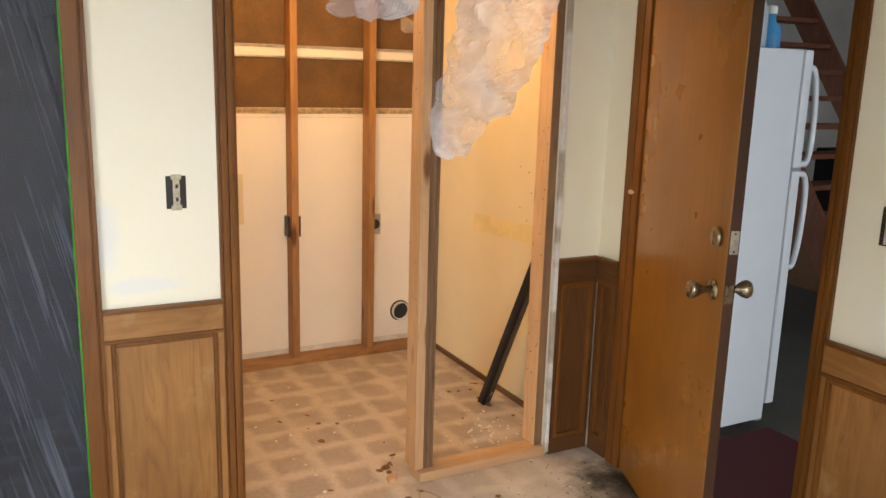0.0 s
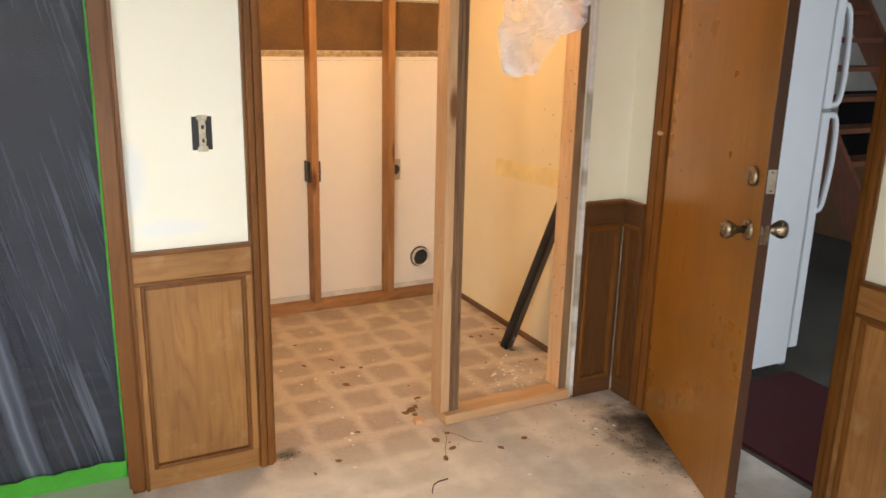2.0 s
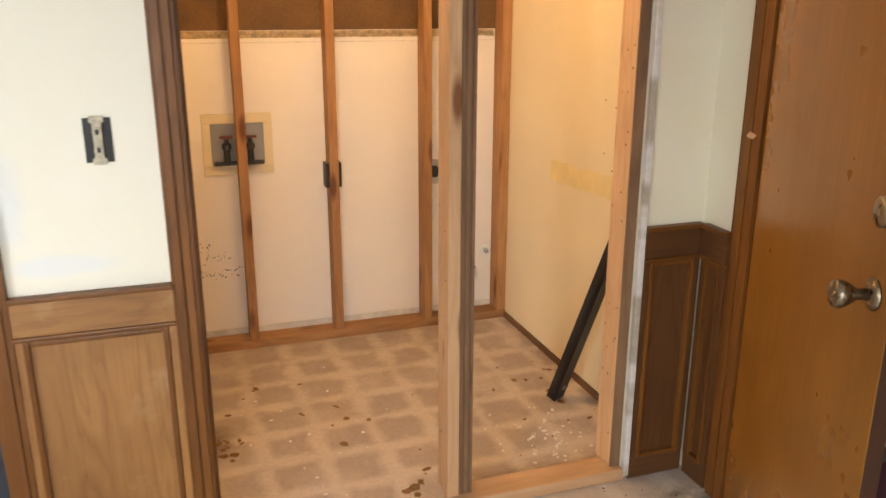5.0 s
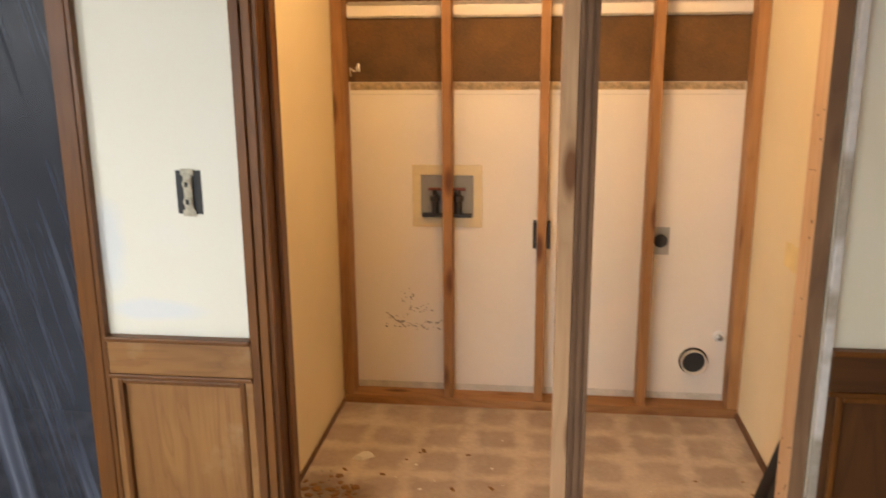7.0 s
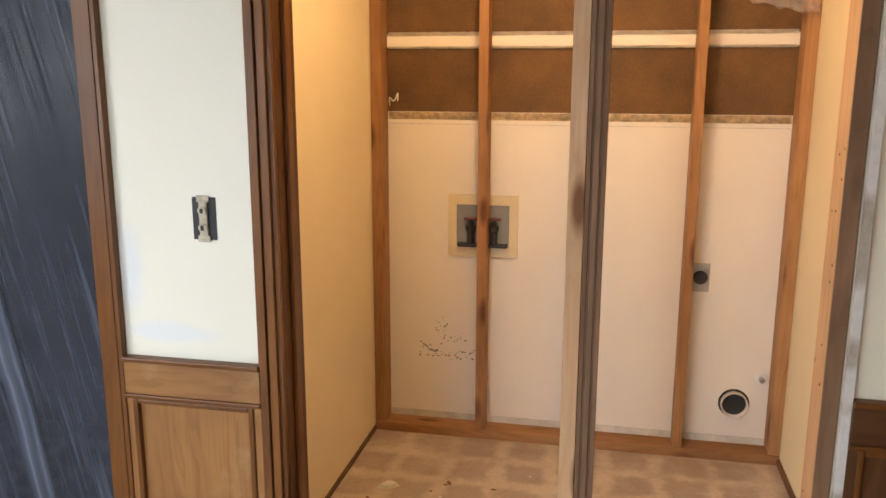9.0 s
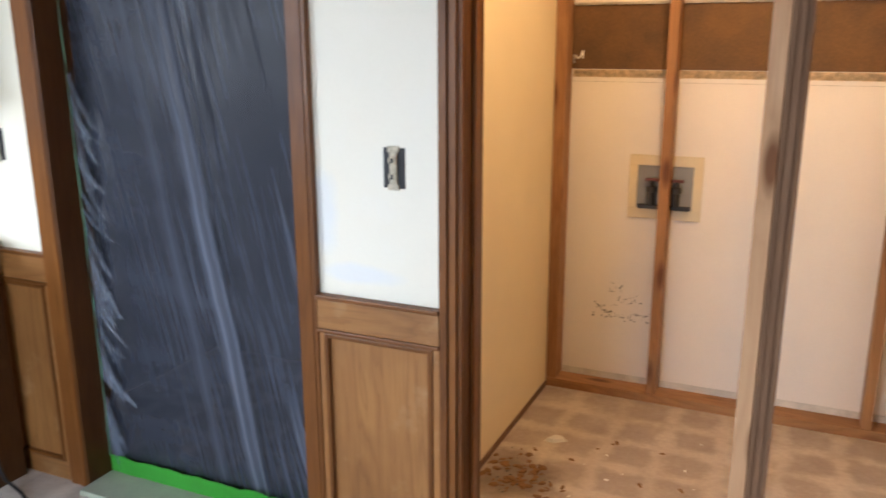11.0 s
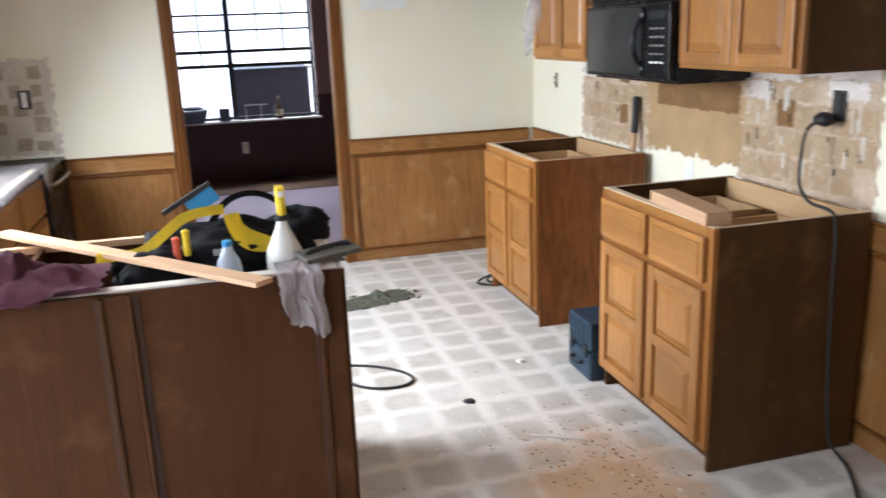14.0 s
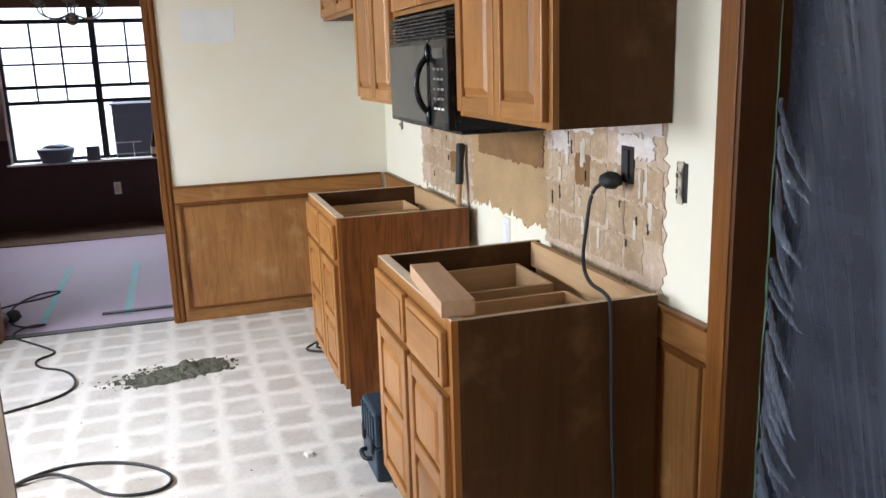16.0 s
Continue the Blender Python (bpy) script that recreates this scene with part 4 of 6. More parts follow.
def microwave():
    x0, x1, z0, z1, y0, y1 = -2.318, -1.556, 1.288, 1.70, 2.765, N - 0.004
    root = thing("microwave", ((x0 + x1) / 2, y1, z0), "black over-range microwave with smoked door and vents", "microwave")
    part("body", box(x0, y0 + 0.03, z0, x1, y1, z1, 0.004), BLACK, root)
    part("bottom_lip", box(x0 + 0.01, y0 + 0.05, z0 - 0.012, x1 - 0.01, y1 - 0.02, z0, 0.003), BLACK, root)
    d = part("door", box(x0, y0, z0 + 0.004, x1 - 0.20, y0 + 0.03, z1 - 0.10, 0.008), BLACK, root)
    part("window", box(x0 + 0.02, y0 - 0.003, z0 + 0.02, x1 - 0.225, y0 + 0.001, z1 - 0.115, 0.001), GREYGLASS, d, "smoked glass window")
    hb = tube([(x1 - 0.215, y0, z0 + 0.05), (x1 - 0.215, y0 - 0.035, z0 + 0.09), (x1 - 0.215, y0 - 0.05, z0 + 0.155), (x1 - 0.215, y0 - 0.035, z0 + 0.22), (x1 - 0.215, y0, z0 + 0.26)], 0.011)
    part("handle", hb, BLACK, d, "", True)
    for z in (z0 + 0.045, z0 + 0.265):
        mount = lathe([(0.022, 0), (0.019, 0.008), (0.010, 0.014)], (0, 0, 0), 18)
        mount.transform(Matrix.Translation((x1 - 0.215, y0, z)) @ Matrix.Diagonal((0.8, 1, 1.7, 1)) @ pose(0, 0, 0, 90))
        part("handle_mount", mount, BLACK, d, "", True)
    p = part("control_panel", box(x1 - 0.198, y0, z0 + 0.004, x1, y0 + 0.03, z1 - 0.10, 0.006), BLACK, root)
    part("display", box(x1 - 0.16, y0 - 0.002, z1 - 0.165, x1 - 0.04, y0 + 0.001, z1 - 0.13), GREYGLASS, p)
    for r in range(5):
        for c in range(3):
            a = x1 - 0.155 + c * 0.042
            z = z1 - 0.205 - r * 0.034
            part("button", box(a, y0 - 0.002, z, a + 0.026, y0 + 0.001, z + 0.008), STEEL if r < 4 else WHITEPLASTIC, p)
    for i in range(7):
        z = z1 - 0.092 + i * 0.0125
        part("vent_slat", box(x0 + 0.004, y0 + 0.001, z, x1 - 0.004, y0 + 0.032, z + 0.007, 0.002), BLACK, root)


microwave()


# ---- backsplash scars ----
def backsplash():
    root = thing("backsplash_scar", (-2.0, N, 0.88), "torn brown board where wall tiles were pulled off", "backsplash", kind="structure")
    rng = random.Random(4)

    def torn(x0, x1, z0, z1, y, jag, seed, n=26):
        def edge(i, k):
            return jag * noise.noise(Vector((i * 3.1 + seed, k * 7.7, seed)))
        b = bmesh.new()
        loop = []
        for i in range(n):
            u = i / n
            loop.append((x0 + (x1 - x0) * u, z0 + edge(i, 0)))
        for i in range(n // 2):
            loop.append((x1 + edge(i, 1), z0 + (z1 - z0) * i / (n // 2)))
        for i in range(n):
            loop.append((x1 - (x1 - x0) * i / n, z1 + edge(i, 2)))
        for i in range(n // 2):
            loop.append((x0 + edge(i, 3), z1 - (z1 - z0) * i / (n // 2)))
        f = b.faces.new([b.verts.new((x, N - 0.0005, z)) for x, z in loop])
        r = bmesh.ops.extrude_face_region(b, geom=[f])
        bmesh.ops.translate(b, verts=[v for v in r["geom"] if isinstance(v, bmesh.types.BMVert)], vec=(0, y - N, 0))
        bmesh.ops.recalc_face_normals(b, faces=b.faces[:])
        return b

    part("adhesive_bed", torn(-1.62, -0.845, 0.86, 1.34, N - 0.003, 0.03, 1.0, 60), THINSET, root)
    part("adhesive_bed", torn(-3.19, -2.36, 0.88, 1.285, N - 0.003, 0.06, 2.0, 60), THINSET, root)
    part("bare_board", torn(-2.40, -1.60, 0.905, 1.29, N - 0.004, 0.05, 3.0, 60), TANBOARD, root)
    part("brown_patch", torn(-2.30, -1.63, 1.130, 1.286, N - 0.0075, 0.02, 5.0, 40), SCARDARK, root)
    for xa, xb in ((-1.60, -0.86), (-3.15, -2.40)):
        nx = int(round((xb - xa) / 0.108))
        for i in range(nx):
            for k in range(4):
                if rng.random() < 0.07 or (k == 3 and rng.random() < 0.35):
                    continue
                x0 = xa + i * 0.108 + rng.uniform(0.001, 0.006)
                z0 = 0.885 + k * 0.108 + rng.uniform(0.001, 0.009)
                b = torn(x0, x0 + rng.uniform(0.096, 0.106), z0, z0 + rng.uniform(0.094, 0.105), N - rng.uniform(0.0040, 0.0055), 0.014, rng.uniform(0, 50), 8)
                part("tile_scar", b, SCAR if rng.random() < 0.93 else SCARDARK, root)
    # ragged white adhesive left along the upper edge and in odd spots
    for xa, xb, za, zb in ((-1.60, -1.25, 1.29, 1.365), (-1.28, -0.86, 1.305, 1.375), (-1.10, -0.90, 1.235, 1.30), (-1.55, -1.42, 1.21, 1.28), (-3.16, -2.96, 1.23, 1.30), (-2.86, -2.60, 1.255, 1.30)):
        part("adhesive_smear", torn(xa, xb, za, zb, N - 0.0068, 0.022, rng.uniform(0, 50), 22), WHITEGLUE, root, "ragged white adhesive")
    for k in range(16):
        x, z = rng.uniform(-1.58, -0.88), rng.uniform(0.92, 1.22)
        part("adhesive_smear", torn(x, x + rng.uniform(0.008, 0.02), z, z + rng.uniform(0.03, 0.09), N - 0.0064, 0.006, rng.uniform(0, 50), 8), PALEBED, root, "cream adhesive run")
    for k in range(14):
        x, z = (rng.uniform(-1.58, -0.88) if k < 10 else rng.uniform(-3.1, -2.5)), rng.uniform(0.93, 1.26)
        part("crack", torn(x, x + rng.uniform(0.004, 0.010), z, z + rng.uniform(0.018, 0.045), N - 0.0072, 0.004, rng.uniform(0, 50), 8), SOOT, root, "dark gouge through the board")
    # west wall beside the sink run
    west = thing("backsplash_scar", (-4.01, -0.2, 0.9), "torn tile scars on the wall by the sink run", "backsplash", kind="structure")
    turn = Matrix(((0, -1, 0, -4.01 + N), (1, 0, 0, 0), (0, 0, 1, 0), (0, 0, 0, 1)))

    def put(name, b, mat):
        b.transform(turn)
        bmesh.ops.recalc_face_normals(b, faces=b.faces[:])
        part(name, b, mat, west)

    put("adhesive_bed", torn(-0.56, 0.075, 0.885, 1.45, N - 0.003, 0.035, 11.0, 50), PALEBED)
    for i in range(5):
        for k in range(5):
            if rng.random() < 0.1:
                continue
            x0, z0 = -0.52 + i * 0.115 + rng.uniform(0, 0.02), 0.90 + k * 0.108 + rng.uniform(0, 0.012)
            put("tile_scar", torn(x0, x0 + rng.uniform(0.06, 0.095), z0, z0 + rng.uniform(0.055, 0.09), N - rng.uniform(0.0045, 0.008), 0.014, rng.uniform(0, 50), 8), GREYSCAR)


backsplash()


def box_cutout(name, x, z, w, h, y, label, yoke=True):
    root = thing(name, (x, y, z), label, "outlet")
    part("box_hole", box(x - w / 2, y - 0.002, z - h / 2, x + w / 2, y + 0.001, z + h / 2, 0.0005), RUBBER, root, "dark open wall box")
    if yoke:
        part("yoke", box(x - w * 0.17, y - 0.010, z - h * 0.46, x + w * 0.17, y - 0.002, z + h * 0.46, 0.003), DIRTYIVORY, root, "grimy ivory receptacle body")
        for s in (-1, 1):
            part("strap_ear", box(x - w * 0.26, y - 0.009, z + s * h * 0.47 - 0.008, x + w * 0.26, y - 0.004, z + s * h * 0.47 + 0.008, 0.002), DIRTYIVORY, root)
            part("socket_face", lathe([(0.002, 0), (0.011, 0), (0.011, 0.003), (0.009, 0.004)], (x, y - 0.012, z + s * h * 0.2), 14, pose(0, 0, 0, 90)), DIRTYIVORY, root)
            part("slot", box(x - 0.004, y - 0.0175, z + s * h * 0.2 - 0.006, x + 0.004, y - 0.0155, z + s * h * 0.2 + 0.006), RUBBER, root)
    return root


box_cutout("wall_outlet", 0.692, 1.198, 0.062, 0.105, N, "bare electrical outlet in a rough cut-out without cover plate")
box_cutout("wall_switch_box", -0.772, 1.19, 0.05, 0.105, N, "open switch box in the cream wall beside casing", True)
box_cutout("cabinet_outlet", -3.60, 1.185, 0.03, 0.09, N, "bare outlet near the kitchen corner")
o = thing("far_outlet", (FX, 1.265, 0.367), "white outlet plate on the maroon wall", "outlet")
part("plate", box(FX, 1.232, 0.305, FX + 0.008, 1.30, 0.43, 0.002), WHITEPLASTIC, o)
part("socket", box(FX + 0.008, 1.25, 0.33, FX + 0.011, 1.282, 0.405, 0.003), IVORY, o)
o = thing("west_outlet", (-4.01, -0.094, 1.22), "bare outlet box among tile scars", "outlet")
part("box_hole", box(-4.003, -0.125, 1.16, -3.998, -0.055, 1.27), RUBBER, o)
part("yoke", box(-3.998, -0.105, 1.17, -3.990, -0.075, 1.26, 0.002), WHITEPLASTIC, o)

# washing machine box, dryer outlet, vent and pipe in the closet
w = thing("washer_box", (1.135, YB, 0.92), "ivory recessed washer valve box with two taps", "valve box")
for bx in ((0.987, 0.787, 1.283, 0.83), (0.987, 1.01, 1.283, 1.053), (0.987, 0.83, 1.022, 1.01), (1.246, 0.83, 1.283, 1.01)):
    part("frame_bar", box(bx[0], YB - 0.008, bx[1], bx[2], YB - 0.0005, bx[3], 0.002), IVORY, w)
# no real depth here: the recess's shade is the panel's grey
part("recess", box(1.022, YB - 0.003, 0.83, 1.246, YB - 0.0008, 1.01), RECESS, w, "flat grey panel coloured as a shadowed recess")
for x in (1.085, 1.185):
    v = part("valve", lathe([(0.014, 0), (0.014, 0.05), (0.020, 0.055), (0.020, 0.075), (0.010, 0.08), (0.010, 0.10)], (x, YB - 0.026, 0.85), 14), DARKMETAL, w)
    part("tap_handle", box(x - 0.028, YB - 0.034, 0.948, x + 0.028, YB - 0.018, 0.960, 0.004), TAPRED, v, "dark red tap handle")
part("drain_lip", box(1.03, YB - 0.03, 0.832, 1.24, YB - 0.004, 0.848, 0.003), DARKMETAL, w)
d = thing("dryer_outlet", (2.027, YB, 0.745), "steel dryer outlet plate with round black socket", "outlet")
part("plate", box(1.992, YB - 0.006, 0.685, 2.063, YB - 0.0005, 0.803, 0.002), STEEL, d)
part("socket", lathe([(0.002, 0), (0.028, 0), (0.028, 0.008), (0.022, 0.010)], (2.027, YB - 0.006, 0.745), 20, pose(0, 0, 0, 90)), RUBBER, d)
v = thing("dryer_vent", (2.194, YB, 0.216), "round dryer vent hole with pale collar", "vent")
part("torn_edge", lathe([(0.050, 0.0), (0.062, 0.0), (0.060, 0.0025), (0.050, 0.003)], (2.194, YB - 0.0005, 0.216), 22, pose(0, 0, 0, 90)), SOOT, v, "dark broken edge of the wall board")
ring = [(0.050, 0.0), (0.054, 0.002), (0.054, 0.026), (0.052, 0.028), (0.050, 0.026), (0.048, 0.003)]
part("collar", lathe(ring, (2.194, YB - 0.004, 0.216), 28, pose(0, 0, 0, 90)), PALE, v, "", True)
part("hole", lathe([(0.002, 0), (0.0475, 0), (0.0475, 0.001), (0.002, 0.0012)], (2.194, YB - 0.0085, 0.216), 28, pose(0, 0, 0, 90)), RUBBER, v)
p = thing("gas_stub", (2.293, YB, 0.332), "small capped pipe stub in the closet wall", "pipe")
part("escutcheon", lathe([(0.002, 0), (0.026, 0), (0.022, 0.006)], (2.293, YB - 0.001, 0.332), 18, pose(0, 0, 0, 90)), WHITEPLASTIC, p)
part("cap", lathe([(0.011, 0), (0.011, 0.025), (0.006, 0.028)], (2.293, YB - 0.006, 0.332), 14, pose(0, 0, 0, 90)), STEEL, p)
s = thing("stud_box", (1.535, 4.62, 0.775), "small dark junction box on a stud", "junction box")
part("box", box(1.499, 4.64, 0.715, 1.514, 4.70, 0.825, 0.002), DARKMETAL, s)
part("box_face", box(1.556, 4.64, 0.715, 1.572, 4.70, 0.825, 0.002), DARKMETAL, s)


def scuffs():
    bm = None
    rng = random.Random(8)
    for cx, cz, sx, sz, n in ((0.955, 0.46, 0.018, 0.018, 16), (1.01, 0.41, 0.03, 0.012, 18), (0.90, 0.365, 0.024, 0.014, 22), (0.985, 0.335, 0.06, 0.010, 30), (1.07, 0.355, 0.03, 0.006, 12)):
        for _ in range(n):
            x, z = rng.gauss(cx, sx), rng.gauss(cz, sz)
            a = rng.uniform(0.002, 0.008)
            bm = box(x, YB - 0.0012, z, x + a, YB - 0.0002, z + a * rng.uniform(0.3, 0.9), bm=bm)
    return bm


tagged(part("wall_scuff", scuffs(), SOOT), "dark scuff marks on the white board", kind="stuff")


def leaning_bar():
    a, c = Vector((2.222, 3.735, 0.004)), Vector((2.355, 3.50, 0.80))
    d = c - a
    b = box(-0.032, -0.012, 0, 0.032, 0.012, d.length, 0.003)
    b = box(-0.032, -0.012, 0, -0.026, 0.03, d.length, 0.001, b)
    m = Matrix.Translation(a) @ d.to_track_quat("Z", "Y").to_matrix().to_4x4()
    b.transform(m)
    root = thing("angle_bar", tuple(a), "dark steel angle bar leaning on the closet wall", "bar")
    part("bar", b, DARKMETAL, root)
    h = lathe([(0.002, 0), (0.010, 0), (0.010, 0.002), (0.002, 0.003)], (0, 0, 0), 12)
    h.transform(m @ Matrix.Translation((0, -0.0125, 0.06)) @ pose(0, 0, 0, 90))
    part("bolt_hole", h, STEEL, root)


leaning_bar()


# ---- sheeting ----
def door_sheet():
    def place(u, v):
        x, z = -0.510 + 0.902 * u, 0.018 + 2.03 * v
        d = 0.010 * fbm(x * 2.2, z * 0.8, 1.0)
        s = x + (z - 1.6) * 0.26                       # creases fan out from the top corner
        crease = noise.noise(Vector((s * 30, z * 0.8, 3.0)))
        here = max(0.0, noise.noise(Vector((s * 2.5, z * 0.9, 12.0))) + 0.45 * u + 0.1)
        d += 0.0015 * here * max(0.0, crease)
        for f, a, q in ((26, 0.0030, 3.0), (43, 0.0022, 9.0)):
            ridge = 1 - min(1.0, abs(noise.noise(Vector((s * f, z * 0.55, q)))) * 5)
            d += a * min(1.0, here) * ridge ** 2
        t = x - 0.17 + 0.17 * z                        # one long double fold
        for o, a in ((0.0, 0.011), (0.035, 0.008), (-0.05, 0.004), (0.085, 0.003)):
            d += a * math.exp(-((t - o + 0.006 * fbm(1, z * 3, 2)) / 0.010) ** 2) * max(0.25, min(1.0, (1.7 - z) * 1.4))
        left = max(0.0, 1 - u / 0.15) * max(0.0, min(1.0, (1.45 - z) * 2.5))
        d += 0.055 * left * abs(fbm(x * 8, z * 2.6, 5.0, 5))
        return (x, 3.262 - d, z)
    root = thing("plastic_sheeting", (-0.06, 3.26, 0.02), "dark translucent plastic sheet taped over a doorway", "plastic sheet")
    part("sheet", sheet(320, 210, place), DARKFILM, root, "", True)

    # crumpled folds in paler film, so their highlights sit in the colour
    rng = random.Random(12)

    def fold(z0, reach, drop, wide, seed):
        def place_fold(u, v):
            taper = math.sin(math.pi * min(1.0, 0.06 + 0.94 * v)) ** 0.7
            x = -0.502 + reach * v ** 1.5 + wide * taper * (u - 0.5) + 0.006 * fbm(v * 5, seed, 1)
            z = z0 - drop * v + 0.35 * wide * (u - 0.5) * taper
            return (x, 3.236 - 0.016 * taper * math.sin(math.pi * u) - 0.008 * abs(fbm(u * 3, v * 9, seed)) + 0.012 * v, z)
        part("crumpled_fold", sheet(8, 26, place_fold), EDGEFILM, root, "crumpled fold, pale blue for its highlights", True)

    for i in range(22):
        z0 = 1.42 - 0.060 * i + rng.uniform(-0.03, 0.03)
        fold(z0, rng.uniform(0.04, 0.13), rng.uniform(0.10, 0.26), rng.uniform(0.005, 0.018), rng.uniform(0, 60))

    def tape(x0, x1, z0, z1, seed, upright=False):
        def pl(u, v):
            x, z = x0 + (x1 - x0) * u, z0 + (z1 - z0) * v
            if upright:
                x += 0.006 * fbm(z * 6, seed, 0) * (u)
            else:
                z += 0.010 * fbm(x * 14, seed, 0) * v
            return (x, 3.226 + 0.004 * fbm(x * 8, z * 8, seed) + (0.0 if upright else (1 - v) * 0.0), z)
        return sheet(2 if upright else 60, 40 if upright else 2, pl, 0.0008)
    part("bottom_tape", tape(-0.51, 0.39, 0.022, 0.085, 2.0), GREENTAPE, root, "bright green masking tape")
    part("side_tape", tape(-0.5115, -0.506, 0.08, 2.03, 6.0, True), PALEGREEN, root, "pale green masking tape")
    part("side_tape", tape(0.386, 0.394, 0.08, 2.03, 9.0, True), GREENTAPE, root, "bright green masking tape")


door_sheet()


def hanging_film(at, foot, outline, seed, label):
    """A torn film strip; outline gives (height above its foot, left edge, right edge), sideways from its foot."""
    root = thing("hanging_film", (at[0], at[1], H), label, "plastic sheet", "torn plastic strips")
    rows = outline + [(H - foot, outline[-1][1] + 0.03, outline[-1][2] + 0.02)]

    def place(u, v):
        h = 0.26 * v / 0.75 if v < 0.75 else 0.26 + (H - foot - 0.26) * (v - 0.75) / 0.25
        for lo, hi in zip(rows, rows[1:]):
            if h <= hi[0]:
                break
        k = (h - lo[0]) / (hi[0] - lo[0])
        left, right = lo[1] + (hi[1] - lo[1]) * k, lo[2] + (hi[2] - lo[2]) * k
        left += 0.006 * fbm(h * 45, 1.0, seed)
        right += 0.007 * fbm(h * 50, 5.0, seed)
        side = left + (right - left) * u
        z = foot + h + (0.006 * fbm(side * 60, 2.0, seed) if h < 0.02 else 0.0)
        deep = 0.0
        for f, a in ((13, 0.030), (29, 0.020), (60, 0.008)):
            deep += a * abs(noise.noise(Vector((side * f + 0.4 * z * f, z * f * 0.8, seed + f))))
        deep += 0.010 * math.sin(side * 26 + h * 9)
        return (at[0] + side * 0.86 + deep * 0.5, at[1] - side * 0.5 + deep * 0.86, z)
    part("film", sheet(26, 84, place), CRUMPLED, root)


hanging_film((0.690, 1.290), 1.497, [(0.0, -0.020, 0.012), (0.030, -0.028, 0.032), (0.044, -0.030, 0.040), (0.047, -0.030, 0.062), (0.085, -0.018, 0.076), (0.13, -0.008, 0.10), (0.17, 0.0, 0.105), (0.3, 0.02, 0.115)], 2.0, "torn clear plastic film hanging from the ceiling")
hanging_film((0.600, 1.310), 1.645, [(0.0, -0.040, 0.020), (0.008, -0.050, 0.046), (0.2, -0.05, 0.04)], 7.0, "short torn plastic film hanging from the ceiling")


# ---- island ----
def island():
    x0, x1, y0, y1, top = -1.49, -0.80, -0.575, 1.314, 0.88
    root = thing("island_cabinet", ((x0 + x1) / 2, 0.4, 0), "dark panelled island cabinet with its countertop removed", "cabinet")
    part("front_panel", box(x1 - 0.016, y0, 0.001, x1, y1, top, 0.001), ISLAND["z"], root)
    part("back_panel", box(x0, y0, 0.001, x0 + 0.018, y1, top, 0.001), ISLAND["z"], root)
    part("end_panel", box(x0 + 0.018, y1 - 0.018, 0.001, x1 - 0.016, y1, top, 0.001), PALE, root, "pale unfinished end panel")
    part("shelf", box(x0 + 0.018, y0, 0.70, x1 - 0.016, y1 - 0.018, 0.715), CARCASS["y"], root)
    part("divider", box(x0 + 0.018, 0.40, 0.715, x1 - 0.016, 0.418, top - 0.004), ISLAND["x"], root)
    part("rim", box(x1 - 0.058, y0, top - 0.018, x1 - 0.0165, y1 - 0.02, top + 0.006, 0.002), PALE, root, "pale top rim")
    part("rim", box(x0 + 0.0185, y0, top - 0.018, x0 + 0.05, y1 - 0.02, top + 0.004, 0.002), BOARD["y"], root, "pale top rim")
    part("rim", box(x0 + 0.05, y1 - 0.055, top - 0.018, x1 - 0.058, y1 - 0.0185, top + 0.005, 0.002), PALE, root, "pale top rim")
    for y in (-0.50, 0.670, 1.243):
        part("batten", box(x1, y, 0.002, x1 + 0.012, y + 0.06, top - 0.004, 0.003), ISLAND["z"], root)
        for e in (y - 0.012, y + 0.06) if y < 1 else (y - 0.012,):
            part("batten_bead", box(x1, e, 0.002, x1 + 0.018, e + 0.012, top - 0.006, 0.004), ISLAND["z"], root)
            part("bead_groove", box(x1, e - 0.012 if e < y else e + 0.012, 0.002, x1 + 0.004, e if e < y else e + 0.03, top - 0.006, 0.001), DOOREDGE, root)


island()


# ---- things on the island ----
TOP = 0.888


def blob(at, size, seed, rough=0.25, sub=4, flat=0.0):
    b = bmesh.new()
    bmesh.ops.create_icosphere(b, subdivisions=sub, radius=1)
    for v in b.verts:
        n = v.co.normalized()
        k = 1 + rough * fbm(n.x * 1.8 + seed, n.y * 1.8, n.z * 1.8 + seed, 5)
        v.co = Vector((n.x * size[0] * k, n.y * size[1] * k, max(n.z * size[2] * k, -flat if flat else -9)))
    b.transform(Matrix.Translation(at))
    return b


def strap(points, width, thick=0.003):
    """A webbing band that follows the points, lying across the way it runs."""
    pts = [Vector(p) for p in points]
    for _ in range(3):
        q = [pts[0]]
        for a, c in zip(pts, pts[1:]):
            q += [a.lerp(c, 0.25), a.lerp(c, 0.75)]
        pts = q + [pts[-1]]
    b = bmesh.new()
    rows = []
    for i, p in enumerate(pts):
        d = (pts[min(i + 1, len(pts) - 1)] - pts[max(i - 1, 0)]).normalized()
        side = d.cross(Vector((0.75, 0.1, 0.65))).normalized() * width / 2
        rows.append((b.verts.new(p - side), b.verts.new(p + side)))
    for a, c in zip(rows, rows[1:]):
        b.faces.new((a[0], c[0], c[1], a[1]))
    bmesh.ops.solidify(b, geom=b.faces[:], thickness=thick)
    return b


